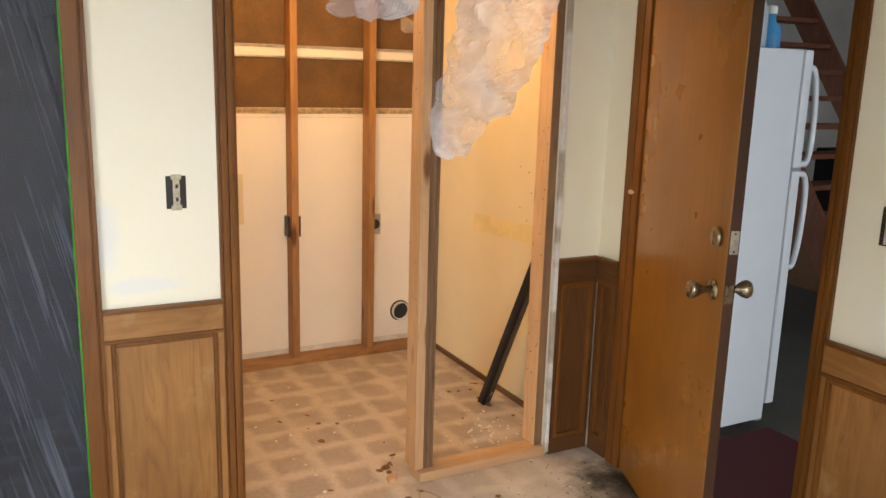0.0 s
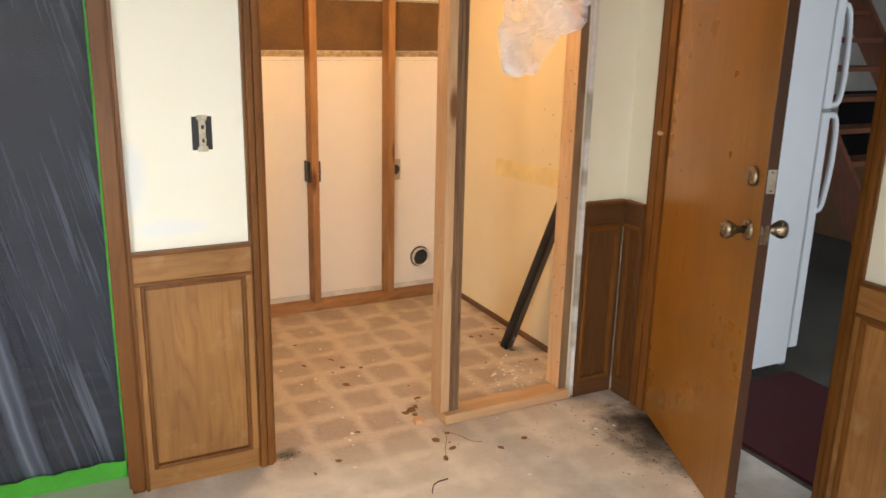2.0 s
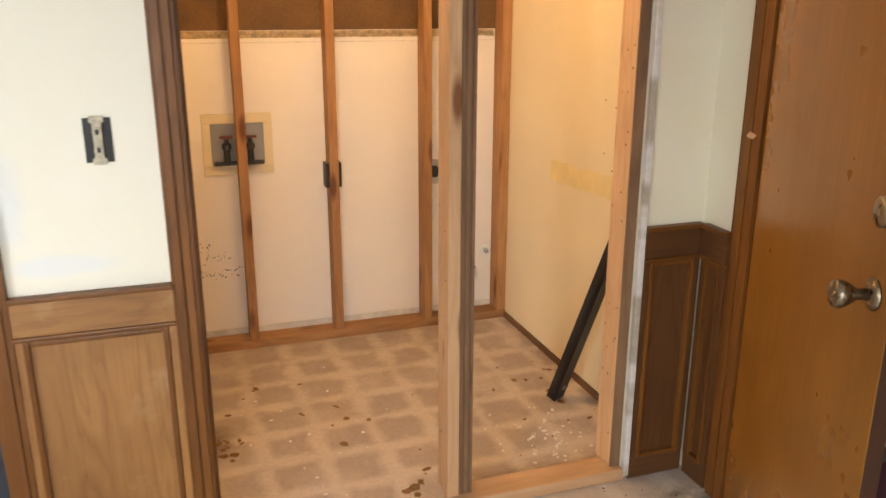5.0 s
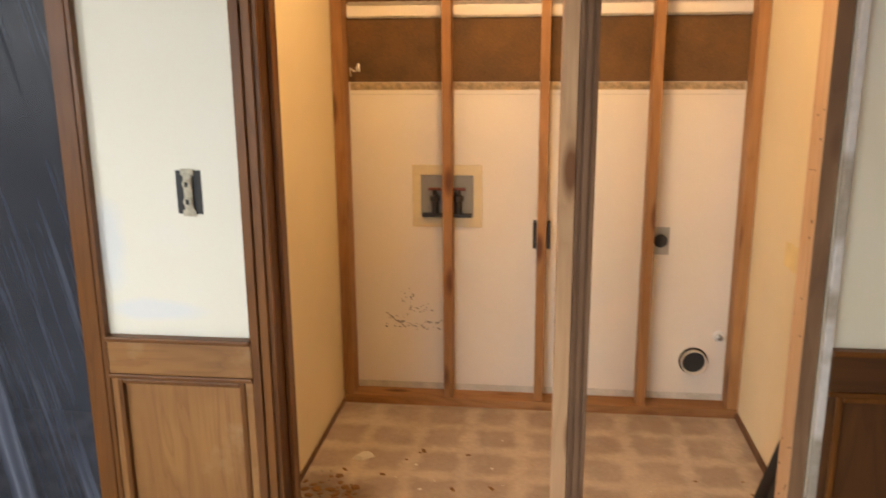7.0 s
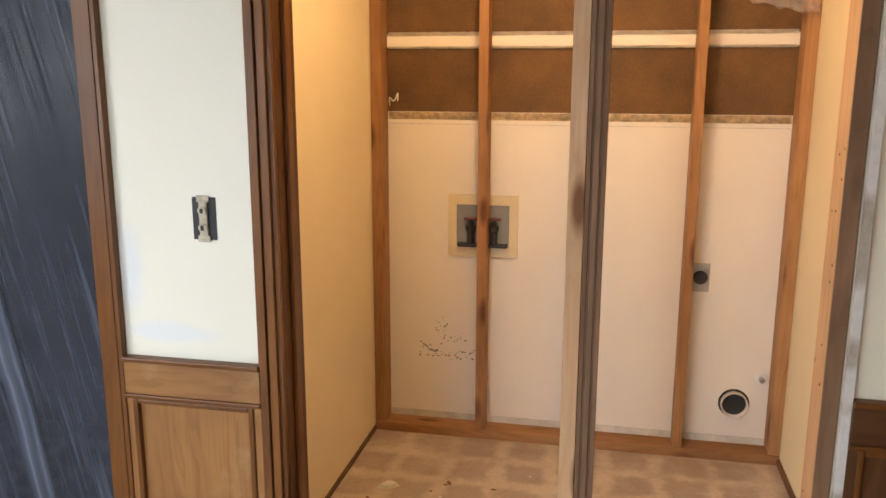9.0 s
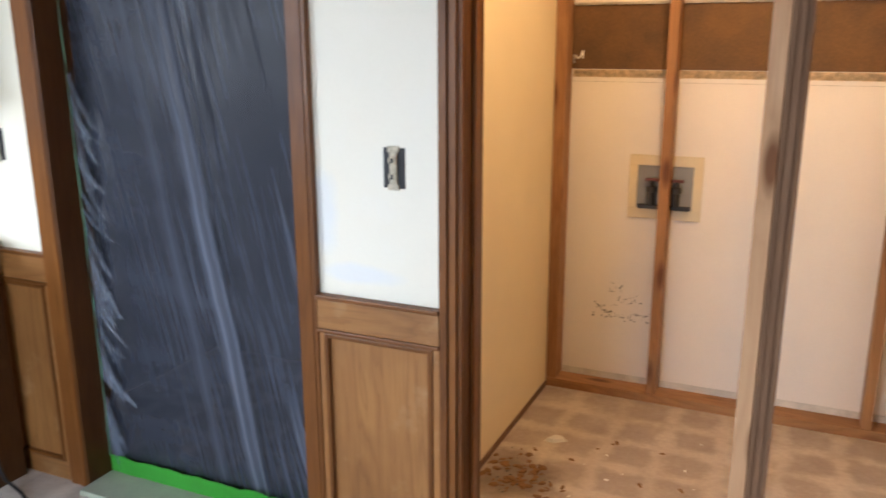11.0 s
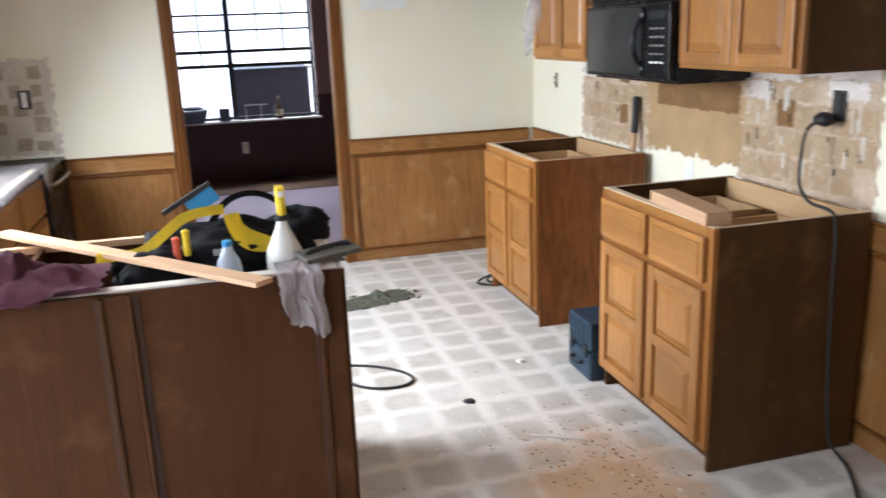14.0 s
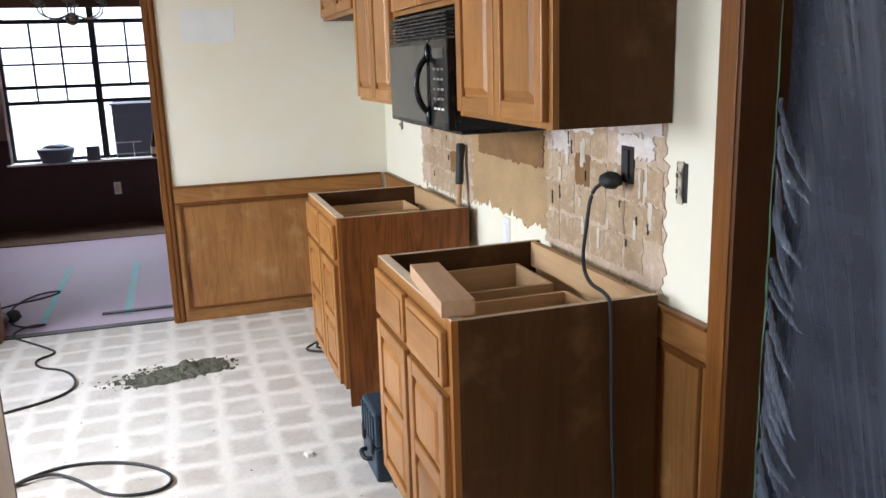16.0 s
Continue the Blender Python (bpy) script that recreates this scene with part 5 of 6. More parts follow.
def tool_bag():
    x, y = -1.19, 0.97
    root = thing("tool_bag", (x, y, 0.716), "open black canvas tool bag with yellow webbing straps", "bag")
    part("body", blob((x, y, 0.83), (0.17, 0.29, 0.135), 3.0, 0.22, 5, 0.112), BAG, root, "", True)
    part("side_pocket", blob((x + 0.13, y - 0.17, 0.82), (0.06, 0.11, 0.115), 6.0, 0.2, 4, 0.10), BAG, root, "", True)
    part("side_pocket", blob((x + 0.12, y + 0.22, 0.82), (0.07, 0.09, 0.12), 9.0, 0.25, 4, 0.10), BAG, root, "", True)
    part("flap", blob((x - 0.05, y + 0.26, 0.91), (0.09, 0.10, 0.07), 12.0, 0.3, 4), BAG, root, "", True)
    part("carry_handle", strap([(x, y - 0.02, 0.95), (x, y + 0.03, 1.03), (x - 0.01, y + 0.11, 1.055), (x, y + 0.19, 1.03), (x, y + 0.25, 0.95)], 0.022, 0.008), BAG, root)
    part("yellow_strap", strap([(x + 0.07, y - 0.35, 0.905), (x + 0.08, y - 0.22, 0.905), (x + 0.07, y - 0.15, 0.96), (x + 0.05, y - 0.08, 1.01), (x + 0.04, y + 0.03, 1.015)], 0.034), YELLOW, root, "yellow webbing strap")
    part("yellow_strap", strap([(x + 0.075, y + 0.05, 1.005), (x + 0.105, y + 0.060, 0.965), (x + 0.135, y + 0.085, 0.925), (x + 0.145, y + 0.13, 0.912), (x + 0.14, y + 0.175, 0.918)], 0.048), YELLOW, root, "wide yellow webbing strap")
    part("yellow_strap", strap([(x + 0.06, y + 0.04, 1.00), (x + 0.09, y + 0.06, 0.985), (x + 0.11, y + 0.09, 0.95), (x + 0.12, y + 0.15, 0.925)], 0.026), YELLOW, root, "yellow webbing strap")
    for dy, m, z in ((-0.115, ORANGE, 0.955), (-0.085, YELLOW, 0.975)):
        t = part("tool_handle", lathe([(0.009, 0), (0.011, 0.01), (0.010, 0.06), (0.012, 0.075), (0.006, 0.08)], (x + 0.15, y + dy, z - 0.07), 12), m, root, "coloured screwdriver handle")
    part("buckle", box(x + 0.155, y - 0.012, 0.90, x + 0.170, y + 0.02, 0.918, 0.003), STEEL, root)


tool_bag()


def squeegee():
    root = thing("drywall_knife", (-1.2, 0.88, 0.98), "wide taping blade with blue handle lying on the tool bag", "tool")
    a, c = Vector((-1.18, 0.815, 1.012)), Vector((-1.18, 0.965, 1.098))
    d = c - a
    m = Matrix.Translation(a) @ d.to_track_quat("X", "Z").to_matrix().to_4x4()
    b = box(0, -0.008, -0.012, d.length, 0.008, 0.004, 0.002)
    b.transform(m)
    part("blade_edge", b, RUBBER, root, "black blade edge")
    b = box(d.length * 0.42, -0.004, -0.062, d.length * 0.98, 0.004, -0.010, 0.003)
    b.transform(m)
    part("blade_back", b, BLUE, root, "bright blue plastic back")


squeegee()


def spray_bottle():
    x, y, z = -1.02, 1.165, 0.716
    root = thing("spray_bottle", (x, y, z), "white spray bottle with yellow trigger head", "bottle")
    part("bottle", lathe([(0.050, 0), (0.055, 0.006), (0.055, 0.160), (0.052, 0.185), (0.034, 0.222), (0.019, 0.255), (0.014, 0.276)], (x, y, z), 24), WHITEPLASTIC, root, "", True)
    part("collar", lathe([(0.017, 0), (0.018, 0.004), (0.018, 0.018), (0.015, 0.022)], (x, y, z + 0.274), 16), RUBBER, root)
    part("spray_head", box(x - 0.015, y - 0.013, z + 0.296, x + 0.040, y + 0.013, z + 0.380, 0.006), YELLOW, root, "yellow spray head")
    part("trigger", tube([(x + 0.035, y, z + 0.356), (x + 0.049, y, z + 0.331), (x + 0.040, y, z + 0.298)], 0.005), YELLOW, root)
    part("nozzle", box(x + 0.040, y - 0.008, z + 0.353, x + 0.052, y + 0.008, z + 0.370, 0.003), WHITEPLASTIC, root)


spray_bottle()


def water_bottle():
    x, y, z = -0.965, 1.0, 0.716
    root = thing("water_bottle", (x, y, z), "half-full clear water bottle with blue cap", "bottle")
    prof = [(0.033, 0), (0.037, 0.006)] + [(0.037 - 0.002 * (i % 2), 0.02 + 0.014 * i) for i in range(8)] + [(0.037, 0.15), (0.033, 0.18), (0.017, 0.21), (0.013, 0.225)]
    part("bottle", lathe(prof, (x, y, z), 20), BOTTLE, root, "", True)
    part("water", lathe([(0.030, 0), (0.033, 0.004), (0.033, 0.135), (0.002, 0.1355)], (x, y, z + 0.004), 18), BLUE, root, "bluish label band and water")
    part("cap", lathe([(0.014, 0), (0.014, 0.014), (0.012, 0.016)], (x, y, z + 0.225), 16), BLUE, root, "blue screw cap")


water_bottle()


def plank():
    a, c = Vector((-1.60, 0.262, 0.912)), Vector((-0.655, 1.085, 0.905))
    d = c - a
    root = part("loose_board", box(0, -0.030, -0.0095, d.length, 0.030, 0.0045, 0.0015), BOARD["x"])
    root.matrix_basis = Matrix.Translation(a) @ Matrix.Rotation(math.atan2(d.y, d.x), 4, "Z")
    tagged(root, "pale planed board lying across the island rim", "board")


plank()


def float_tool():
    root = thing("trowel", (-0.90, 1.27, 0.9), "dirty grey float resting on the island corner", "tool")
    m = pose(-0.905, 1.283, 0.908, 4, 3, 16)
    b = box(-0.05, -0.085, -0.008, 0.05, 0.085, 0.008, 0.003)
    b.transform(m)
    part("sole", b, GREYFLOAT, root)
    b = tube([(0, -0.07, 0.008), (0, -0.05, 0.018), (0, 0.05, 0.018), (0, 0.07, 0.008)], 0.007)
    b.transform(m)
    part("grip", b, RUBBER, root)


float_tool()


def hanging_rag():
    def place(u, v):
        # v runs from inside over the rim and down the front
        y = 1.120 + 0.12 * u + 0.02 * fbm(u * 3, v * 2, 4)
        lower = 0.04 + 0.160 * (0.5 + 0.5 * u) + 0.03 * fbm(u * 7, 0.5, 2)
        if v < 0.3:
            x, z = -0.90 + 0.112 * v / 0.3, TOP + 0.006 + 0.006 * fbm(u * 5, v * 5, 1)
        else:
            k = (v - 0.3) / 0.7
            x = -0.776 + 0.016 * abs(fbm(u * 6, k * 1.2, 7)) + 0.012 * math.sin(u * 9 + k * 2) * k * 0.5 + 0.008
            z = TOP + 0.006 - lower * k
            y += 0.02 * k
        return (x, y, z)
    ob = part("rag", sheet(26, 34, place, 0.003), RAG, None, "", True)
    tagged(ob, "grey white rag hanging over the island edge", "rag")


hanging_rag()


def cloth_heap():
    def place(u, v):
        y = 0.10 + 0.57 * u
        x = -1.08 + 0.325 * v
        hump = math.sin(math.pi * min(1, u * 1.05)) ** 0.6 * math.sin(math.pi * min(1, v * 0.92 + 0.04)) ** 0.7
        fold = abs(fbm(x * 7 + y * 3, y * 8, 3.0, 5))
        z = TOP + 0.010 + 0.055 * hump * (1.25 - u) + 0.055 * fold * hump + 0.01 * fold
        if v > 0.86:
            k = (v - 0.86) / 0.14
            x = -0.782 + 0.022 * fbm(y * 12, k * 3, 5) * k + 0.012
            z = TOP + 0.012 + 0.02 * fold - 0.06 * k * (1 - u) * (1 + 0.6 * fbm(y * 9, 0, 4))
        return (x, y + 0.03 * fbm(x * 8, y * 8, 9), z)
    ob = part("cloth", sheet(60, 44, place, 0.004), CLOTH, None, "", True)
    tagged(ob, "crumpled maroon cloth heaped on the island", "cloth")


cloth_heap()

# ---- sink run and dishwasher ----
d = thing("dishwasher", (-3.70, -0.25, 0), "black dishwasher at the end of the sink run", "dishwasher")
part("body", box(-4.0, -0.55, 0.08, -3.395, 0.035, 0.865, 0.003), DARKMETAL, d)
dd = part("door", box(-3.998, 0.036, 0.11, -3.397, 0.075, 0.72, 0.004), BLACK, d)
part("control_strip", box(-3.998, 0.036, 0.724, -3.397, 0.082, 0.865, 0.006), BLACK, d)
part("handle", tube([(-3.93, 0.08, 0.78), (-3.92, 0.115, 0.78), (-3.47, 0.115, 0.78), (-3.46, 0.08, 0.78)], 0.010), STEEL, d, "steel handle bar")
part("kick_plate", box(-3.99, 0.0, 0.002, -3.40, 0.02, 0.10), BLACK, d)


def sink_cabinet(x0, x1):
    y0 = 0.035
    root = thing("sink_cabinet", ((x0 + x1) / 2, -0.25, 0), "topless oak drawer cabinet in the sink run", "cabinet", "sink run cabinets")
    part("body", box(x0, -0.55, 0.002, x1, y0, 0.872, 0.002), SIDE["z"], root)
    part("top_rail", box(x0, y0 - 0.03, 0.8725, x1, y0 + 0.001, 0.884, 0.002), RIM, root, "pale raw top rail")
    for z0, z1 in ((0.12, 0.36), (0.38, 0.62), (0.64, 0.83)):
        f = part("drawer_front", box(x0 + 0.02, y0 + 0.0005, z0, x1 - 0.02, y0 + 0.021, z1, 0.005), OAK["x"], root)
        part("drawer_field", box(x0 + 0.045, y0 + 0.020, z0 + 0.025, x1 - 0.045, y0 + 0.026, z1 - 0.025, 0.003), OAK["x"], f)


sink_cabinet(-3.39, -2.80)
sink_cabinet(-2.795, -2.20)
sink_cabinet(-2.195, -1.60)


def sheet_over():
    def place(u, v):
        x = -3.55 + 1.9 * u
        k = max(0.0, (v - 0.8) / 0.2)
        y = -0.5 + 0.56 * min(1, v / 0.8) + 0.012 + 0.02 * k
        z = 0.885 + 0.015 * abs(fbm(x * 6, y * 7, 3)) - k * (0.05 + 0.10 * abs(fbm(x * 5, 2, 7))) * (1.6 if u < 0.12 else 0.35)
        return (x, y + 0.02 * fbm(x * 14, z * 9, 2) * k, z)
    ob = part("drop_sheet", sheet(70, 24, place, 0.001), CLEARFILM, None, "", True)
    tagged(ob, "crumpled clear plastic sheet over the open sink cabinets", "plastic sheet")


sheet_over()

# ---- things at the cabinets ----
blk = part("wood_block", box(-0.21, -0.045, -0.022, 0.21, 0.045, 0.022, 0.002), BOARD["x"])
blk.matrix_basis = pose(-1.03, 2.55, 0.9035, 0, 0, -5)
tagged(blk, "short pale board offcut lying on the open cabinet", "board")


def power_cord():
    root = thing("appliance_lead", (-1.036, 3.12, 1.16), "black power cord plugged in and hanging to the floor", "cord")
    part("wall_box", box(-1.075, N - 0.010, 1.155, -1.005, N - 0.001, 1.265, 0.002), DARKMETAL, root, "open steel wall box")
    part("receptacle", box(-1.055, N - 0.018, 1.165, -1.025, N - 0.010, 1.255, 0.003), RUBBER, root)
    part("plug", blob((-1.055, 3.10, 1.165), (0.038, 0.034, 0.026), 2.0, 0.12, 3), RUBBER, root, "", True)
    part("cable", tube([(-1.07, 3.09, 1.16), (-1.10, 3.06, 1.13), (-1.09, 3.04, 1.02), (-1.04, 3.0, 0.93), (-0.94, 2.97, 0.89), (-0.83, 2.962, 0.894), (-0.788, 2.96, 0.87), (-0.786, 2.965, 0.45), (-0.78, 2.99, 0.06), (-0.76, 3.02, 0.010), (-0.66, 2.99, 0.008), (-0.45, 2.85, 0.008), (-0.25, 2.72, 0.008), (-0.05, 2.4, 0.008), (0.05, 1.8, 0.008)], 0.006), RUBBER, root, "", True)


power_cord()


def pry_bar():
    a, c = Vector((-2.40, 3.03, 0.004)), Vector((-2.475, 3.125, 1.155))
    d = c - a
    m = Matrix.Translation(a) @ d.to_track_quat("Z", "Y").to_matrix().to_4x4()
    root = thing("long_hammer", tuple(a), "long tool with black grip leaning in the stove gap", "tool")
    b = lathe([(0.013, 0.05), (0.015, 0.5), (0.014, d.length - 0.17)], (0, 0, 0), 12)
    b.transform(m)
    part("shaft", b, BOARD["z"], root, "pale wooden shaft", True)
    b = lathe([(0.017, d.length - 0.19), (0.020, d.length - 0.175), (0.018, d.length - 0.1), (0.021, d.length - 0.01), (0.012, d.length)], (0, 0, 0), 14)
    b.transform(m)
    part("grip", b, RUBBER, root, "black rubber grip", True)
    b = box(-0.08, -0.025, 0.0, 0.08, 0.025, 0.05, 0.006)
    b.transform(m)
    part("head", b, DARKMETAL, root)


pry_bar()
g = thing("gap_pipe", (-2.42, 3.13, 0.75), "short dark pipe stub beside the stove gap", "pipe")
part("pipe", lathe([(0.02, 0), (0.02, 0.16), (0.014, 0.165)], (-2.44, 3.13, 0.70), 14), DARKMETAL, g)
w = thing("gap_plate", (-2.0, N, 0.82), "white outlet plate low in the stove gap", "outlet")
part("plate", box(-2.035, N - 0.006, 0.765, -1.965, N - 0.0005, 0.885, 0.002), WHITEPLASTIC, w)
part("socket", box(-2.015, N - 0.009, 0.79, -1.985, N - 0.006, 0.86, 0.002), WHITEPLASTIC, w)


def tool_case():
    x0, x1, y0, y1 = -1.86, -1.63, 2.47, 2.80
    root = thing("tool_case", ((x0 + x1) / 2, (y0 + y1) / 2, 0), "dark blue plastic tool case standing on the floor", "case")
    part("shell", box(x0, y0, 0.002, x1, y1, 0.13, 0.012), CASEBLUE, root)
    part("lid", box(x0 + 0.004, y0 + 0.003, 0.136, x1 - 0.004, y1 - 0.003, 0.27, 0.014), CASEBLUE, root)
    for i in range(5):
        part("rib", box(x0 + 0.02 + i * 0.042, y0 - 0.004, 0.15, x0 + 0.038 + i * 0.042, y0 + 0.004, 0.255, 0.002), CASEBLUE, root)
    part("handle", tube([(x0 + 0.07, y0 - 0.001, 0.07), (x0 + 0.075, y0 - 0.028, 0.07), (x0 + 0.155, y0 - 0.028, 0.07), (x0 + 0.16, y0 - 0.001, 0.07)], 0.009), RUBBER, root)
    for dx in (0.035, 0.175):
        part("latch", box(x0 + dx, y0 - 0.010, 0.105, x0 + dx + 0.028, y0 + 0.002, 0.165, 0.003), RUBBER, root)


tool_case()
z0 = thing("fridge_hose", (-3.18, 2.45, 0), "dark coiled hose on the floor by the cabinet", "hose")
part("coil", tube([(-3.09, 2.60, 0.010), (-3.13, 2.47, 0.010), (-3.19, 2.44, 0.012), (-3.22, 2.51, 0.03), (-3.17, 2.55, 0.06), (-3.14, 2.48, 0.03), (-3.13, 2.58, 0.010)], 0.007), RUBBER, z0, "", True)

# ---- cables on the kitchen floor ----
loop = part("extension_cord", tube([(-1.62, 1.02, 0.007), (-1.85, 1.16, 0.007), (-2.09, 1.13, 0.007), (-2.21, 1.30, 0.007), (-2.19, 1.48, 0.007), (-2.10, 1.65, 0.007), (-1.95, 1.76, 0.007), (-1.85, 1.70, 0.007), (-1.88, 1.52, 0.007), (-2.06, 1.40, 0.012), (-2.16, 1.28, 0.016), (-2.06, 1.10, 0.007), (-1.90, 0.9, 0.007)], 0.0065), RUBBER, None, "", True)
tagged(loop, "dark extension cord looped on the floor", "cord")
wave = part("extension_cord", tube([(-2.75, 0.80, 0.007), (-2.87, 0.99, 0.007), (-2.96, 1.20, 0.007), (-3.08, 1.29, 0.007), (-3.25, 1.27, 0.007), (-3.38, 1.20, 0.007), (-3.46, 1.07, 0.007), (-3.60, 1.03, 0.007), (-3.68, 1.14, 0.007), (-3.78, 1.08, 0.007), (-3.95, 0.95, 0.007), (-4.10, 0.82, 0.012), (-4.30, 0.90, 0.008), (-4.28, 1.03, 0.008), (-4.20, 0.90, 0.02), (-4.35, 0.78, 0.02), (-4.8, 0.72, 0.008), (-5.10, 0.85, 0.008), (-5.12, 1.02, 0.008), (-4.95, 0.92, 0.008), (-4.85, 0.70, 0.008), (-4.6, 0.50, 0.008)], 0.0065), RUBBER, None, "", True)
tagged(wave, "dark cord winding through the opening", "cord")
pw = thing("power_tool", (-4.3, 0.74, 0), "small dark power tool on the floor papers", "tool")
part("body", blob((-4.32, 0.74, 0.05), (0.11, 0.05, 0.045), 4.0, 0.2, 3, 0.045), DARKMETAL, pw, "", True)
part("head", blob((-4.42, 0.80, 0.045), (0.05, 0.045, 0.04), 8.0, 0.2, 3, 0.04), RUBBER, pw, "", True)
tagged(part("metal_strip", box(-4.42, 1.32, 0.001, -4.37, 1.755, 0.008, 0.002), DARKMETAL), "loose dark metal strip near the opening", "strip")


# ---- debris ----
def flakes(name, spots, sizes, mat, label, seed, flat=0.35, lift=0.0):
    """Small irregular bits strewn over the floor: spots are (x, y, spread x, spread y, count)."""
    rng = random.Random(seed)
    verts, faces = [], []
    for cx, cy, sx, sy, n in spots:
        for _ in range(n):
            x, y = rng.gauss(cx, sx), rng.gauss(cy, sy)
            s = rng.uniform(*sizes)
            a = rng.uniform(0, 6.28)
            k = rng.uniform(0.35, 1.0)
            base = len(verts)
            h = s * flat * rng.uniform(0.5, 1.4)
            for zz, sc in ((0.0005 + lift, 1.0), (h + lift, 0.72)):
                for q in range(5):
                    r = s * sc * rng.uniform(0.7, 1.1)
                    px, py = r * math.cos(q * 1.2566), k * r * math.sin(q * 1.2566)
                    verts.append((x + px * math.cos(a) - py * math.sin(a), y + px * math.sin(a) + py * math.cos(a), zz))
            faces.append(tuple(base + 5 + q for q in range(5)))
            for q in range(5):
                faces.append((base + q, base + (q + 1) % 5, base + 5 + (q + 1) % 5, base + 5 + q))
    me = bpy.data.meshes.new(name)
    me.from_pydata(verts, [], faces)
    me.materials.append(mat)
    return tagged(new(name, me), label, kind="stuff")


def grit_pile():
    def place(u, v):
        x = -3.36 + 0.42 * v
        y = 1.47 + 0.58 * u
        c = -3.10 - 0.18 * (u - 0.5)
        k = max(0.0, 1 - ((u - 0.52) / 0.48) ** 2) * max(0.0, 1 - ((x - c) / (0.10 + 0.06 * u)) ** 2)
        return (x, y, -0.012 + 0.05 * (max(0.0, k) ** 0.7) * (0.45 + 0.9 * abs(fbm(x * 9, y * 9, 2, 5))))
    tagged(part("debris_mound", sheet(60, 40, place), GRIT, None, "", False), "swept mound of dark dusty debris on the floor", kind="stuff")


grit_pile()
flakes("debris_grit", [(-3.11, 1.74, 0.055, 0.12, 420), (-3.17, 1.96, 0.035, 0.06, 90), (-3.07, 1.56, 0.035, 0.06, 90)], (0.004, 0.014), GRIT, "dark crumbs round the debris mound", 3, 0.5, 0.004)
flakes("sawdust_bits", [(-0.95, 2.20, 0.24, 0.16, 160), (-1.2, 2.25, 0.10, 0.10, 60)], (0.002, 0.008), SCARDARK, "brown chips and sawdust before the cabinet", 5)
flakes("plaster_bits", [(-1.2, 2.0, 0.6, 0.4, 90), (0.6, 2.6, 0.8, 0.35, 60), (2.05, 3.45, 0.10, 0.12, 70), (1.2, 3.7, 0.35, 0.4, 45), (-3.0, 1.2, 0.6, 0.6, 60)], (0.003, 0.011), CHIP, "pale plaster crumbs strewn over the floor", 7)
flakes("dark_bits", [(2.18, 2.72, 0.10, 0.22, 160), (1.9, 2.9, 0.25, 0.15, 35), (0.82, 3.80, 0.07, 0.07, 40), (0.93, 3.17, 0.035, 0.02, 14), (0.8, 2.3, 0.6, 0.4, 16), (1.7, 3.55, 0.35, 0.25, 18), (-2.2, 1.6, 0.7, 0.5, 50), (-1.05, 2.25, 0.30, 0.22, 60), (1.55, 3.36, 0.05, 0.04, 10)], (0.0012, 0.006), SOOT, "black dirt crumbs by the door and closet", 9)
flakes("wood_chips", [(0.82, 3.80, 0.07, 0.08, 90), (1.52, 3.32, 0.05, 0.05, 5), (1.15, 3.9, 0.25, 0.2, 14), (2.2, 3.9, 0.08, 0.2, 14), (1.6, 3.0, 0.4, 0.1, 10)], (0.008, 0.022), SCARDARK, "brown wood chips on the floor", 11, 0.25)


def chip(x, y, s, turn, mat, name, label, category="debris", thick=0.012):
    b = bmesh.new()
    bmesh.ops.create_cone(b, segments=5, radius1=s, radius2=s * 0.7, depth=thick, cap_ends=True)
    for v in b.verts:
        v.co.x *= 1 + 0.5 * noise.noise(v.co * 40)
        v.co.y *= 0.65
    ob = part(name, b, mat)
    ob.matrix_basis = pose(x, y, thick / 2 + 0.0005, 0, 0, turn)
    tagged(ob, label, category)


chip(-1.956, 2.268, 0.035, 20, CHIP, "plaster_chip", "white plaster chip lying on the floor")
chip(-1.62, 1.915, 0.032, 70, RUBBER, "rubber_bit", "small black scrap lying on the floor")
chip(0.875, 4.13, 0.045, 40, CHIP, "plaster_chip", "pale torn board scrap on the closet floor")
chip(1.49, 3.22, 0.04, 60, BOARD["x"], "wood_offcut", "small wood offcut near the sill plate", "wood scrap")
chip(1.50, 3.31, 0.024, 10, SCARDARK, "wood_offcut", "small dark wood offcut near the sill plate", "wood scrap")
s = part("white_stick", box(-0.10, -0.006, 0, 0.10, 0.006, 0.008, 0.002), CHIP)
s.matrix_basis = pose(-1.21, 2.13, 0.001, 0, 0, 62)
tagged(s, "thin white stick lying on the floor", "stick")
tagged(part("thin_wire", tube([(1.54, 3.10, 0.002), (1.53, 3.04, 0.010), (1.49, 2.98, 0.003), (1.46, 2.91, 0.002)], 0.0011, 6), SCARDARK), "thin loose wire on the floor", "wire")
tagged(part("thin_wire", tube([(1.31, 2.72, 0.003), (1.335, 2.765, 0.010), (1.40, 2.78, 0.003)], 0.0020, 6), SOOT), "thin dark twist of wire on the floor", "wire")
tagged(part("thin_wire", tube([(1.545, 3.09, 0.002), (1.575, 3.03, 0.012), (1.60, 2.98, 0.003), (1.64, 2.96, 0.002)], 0.0011, 6), SCARDARK), "thin loose wire on the floor", "wire")
tagged(part("torn_wire", tube([(0.735, YB - 0.01, 1.42), (0.74, YB - 0.04, 1.46), (0.76, YB - 0.03, 1.43), (0.775, YB - 0.02, 1.48), (0.78, YB - 0.05, 1.44)], 0.003, 6), CHIP), "torn wire end on the closet wall", "wire")


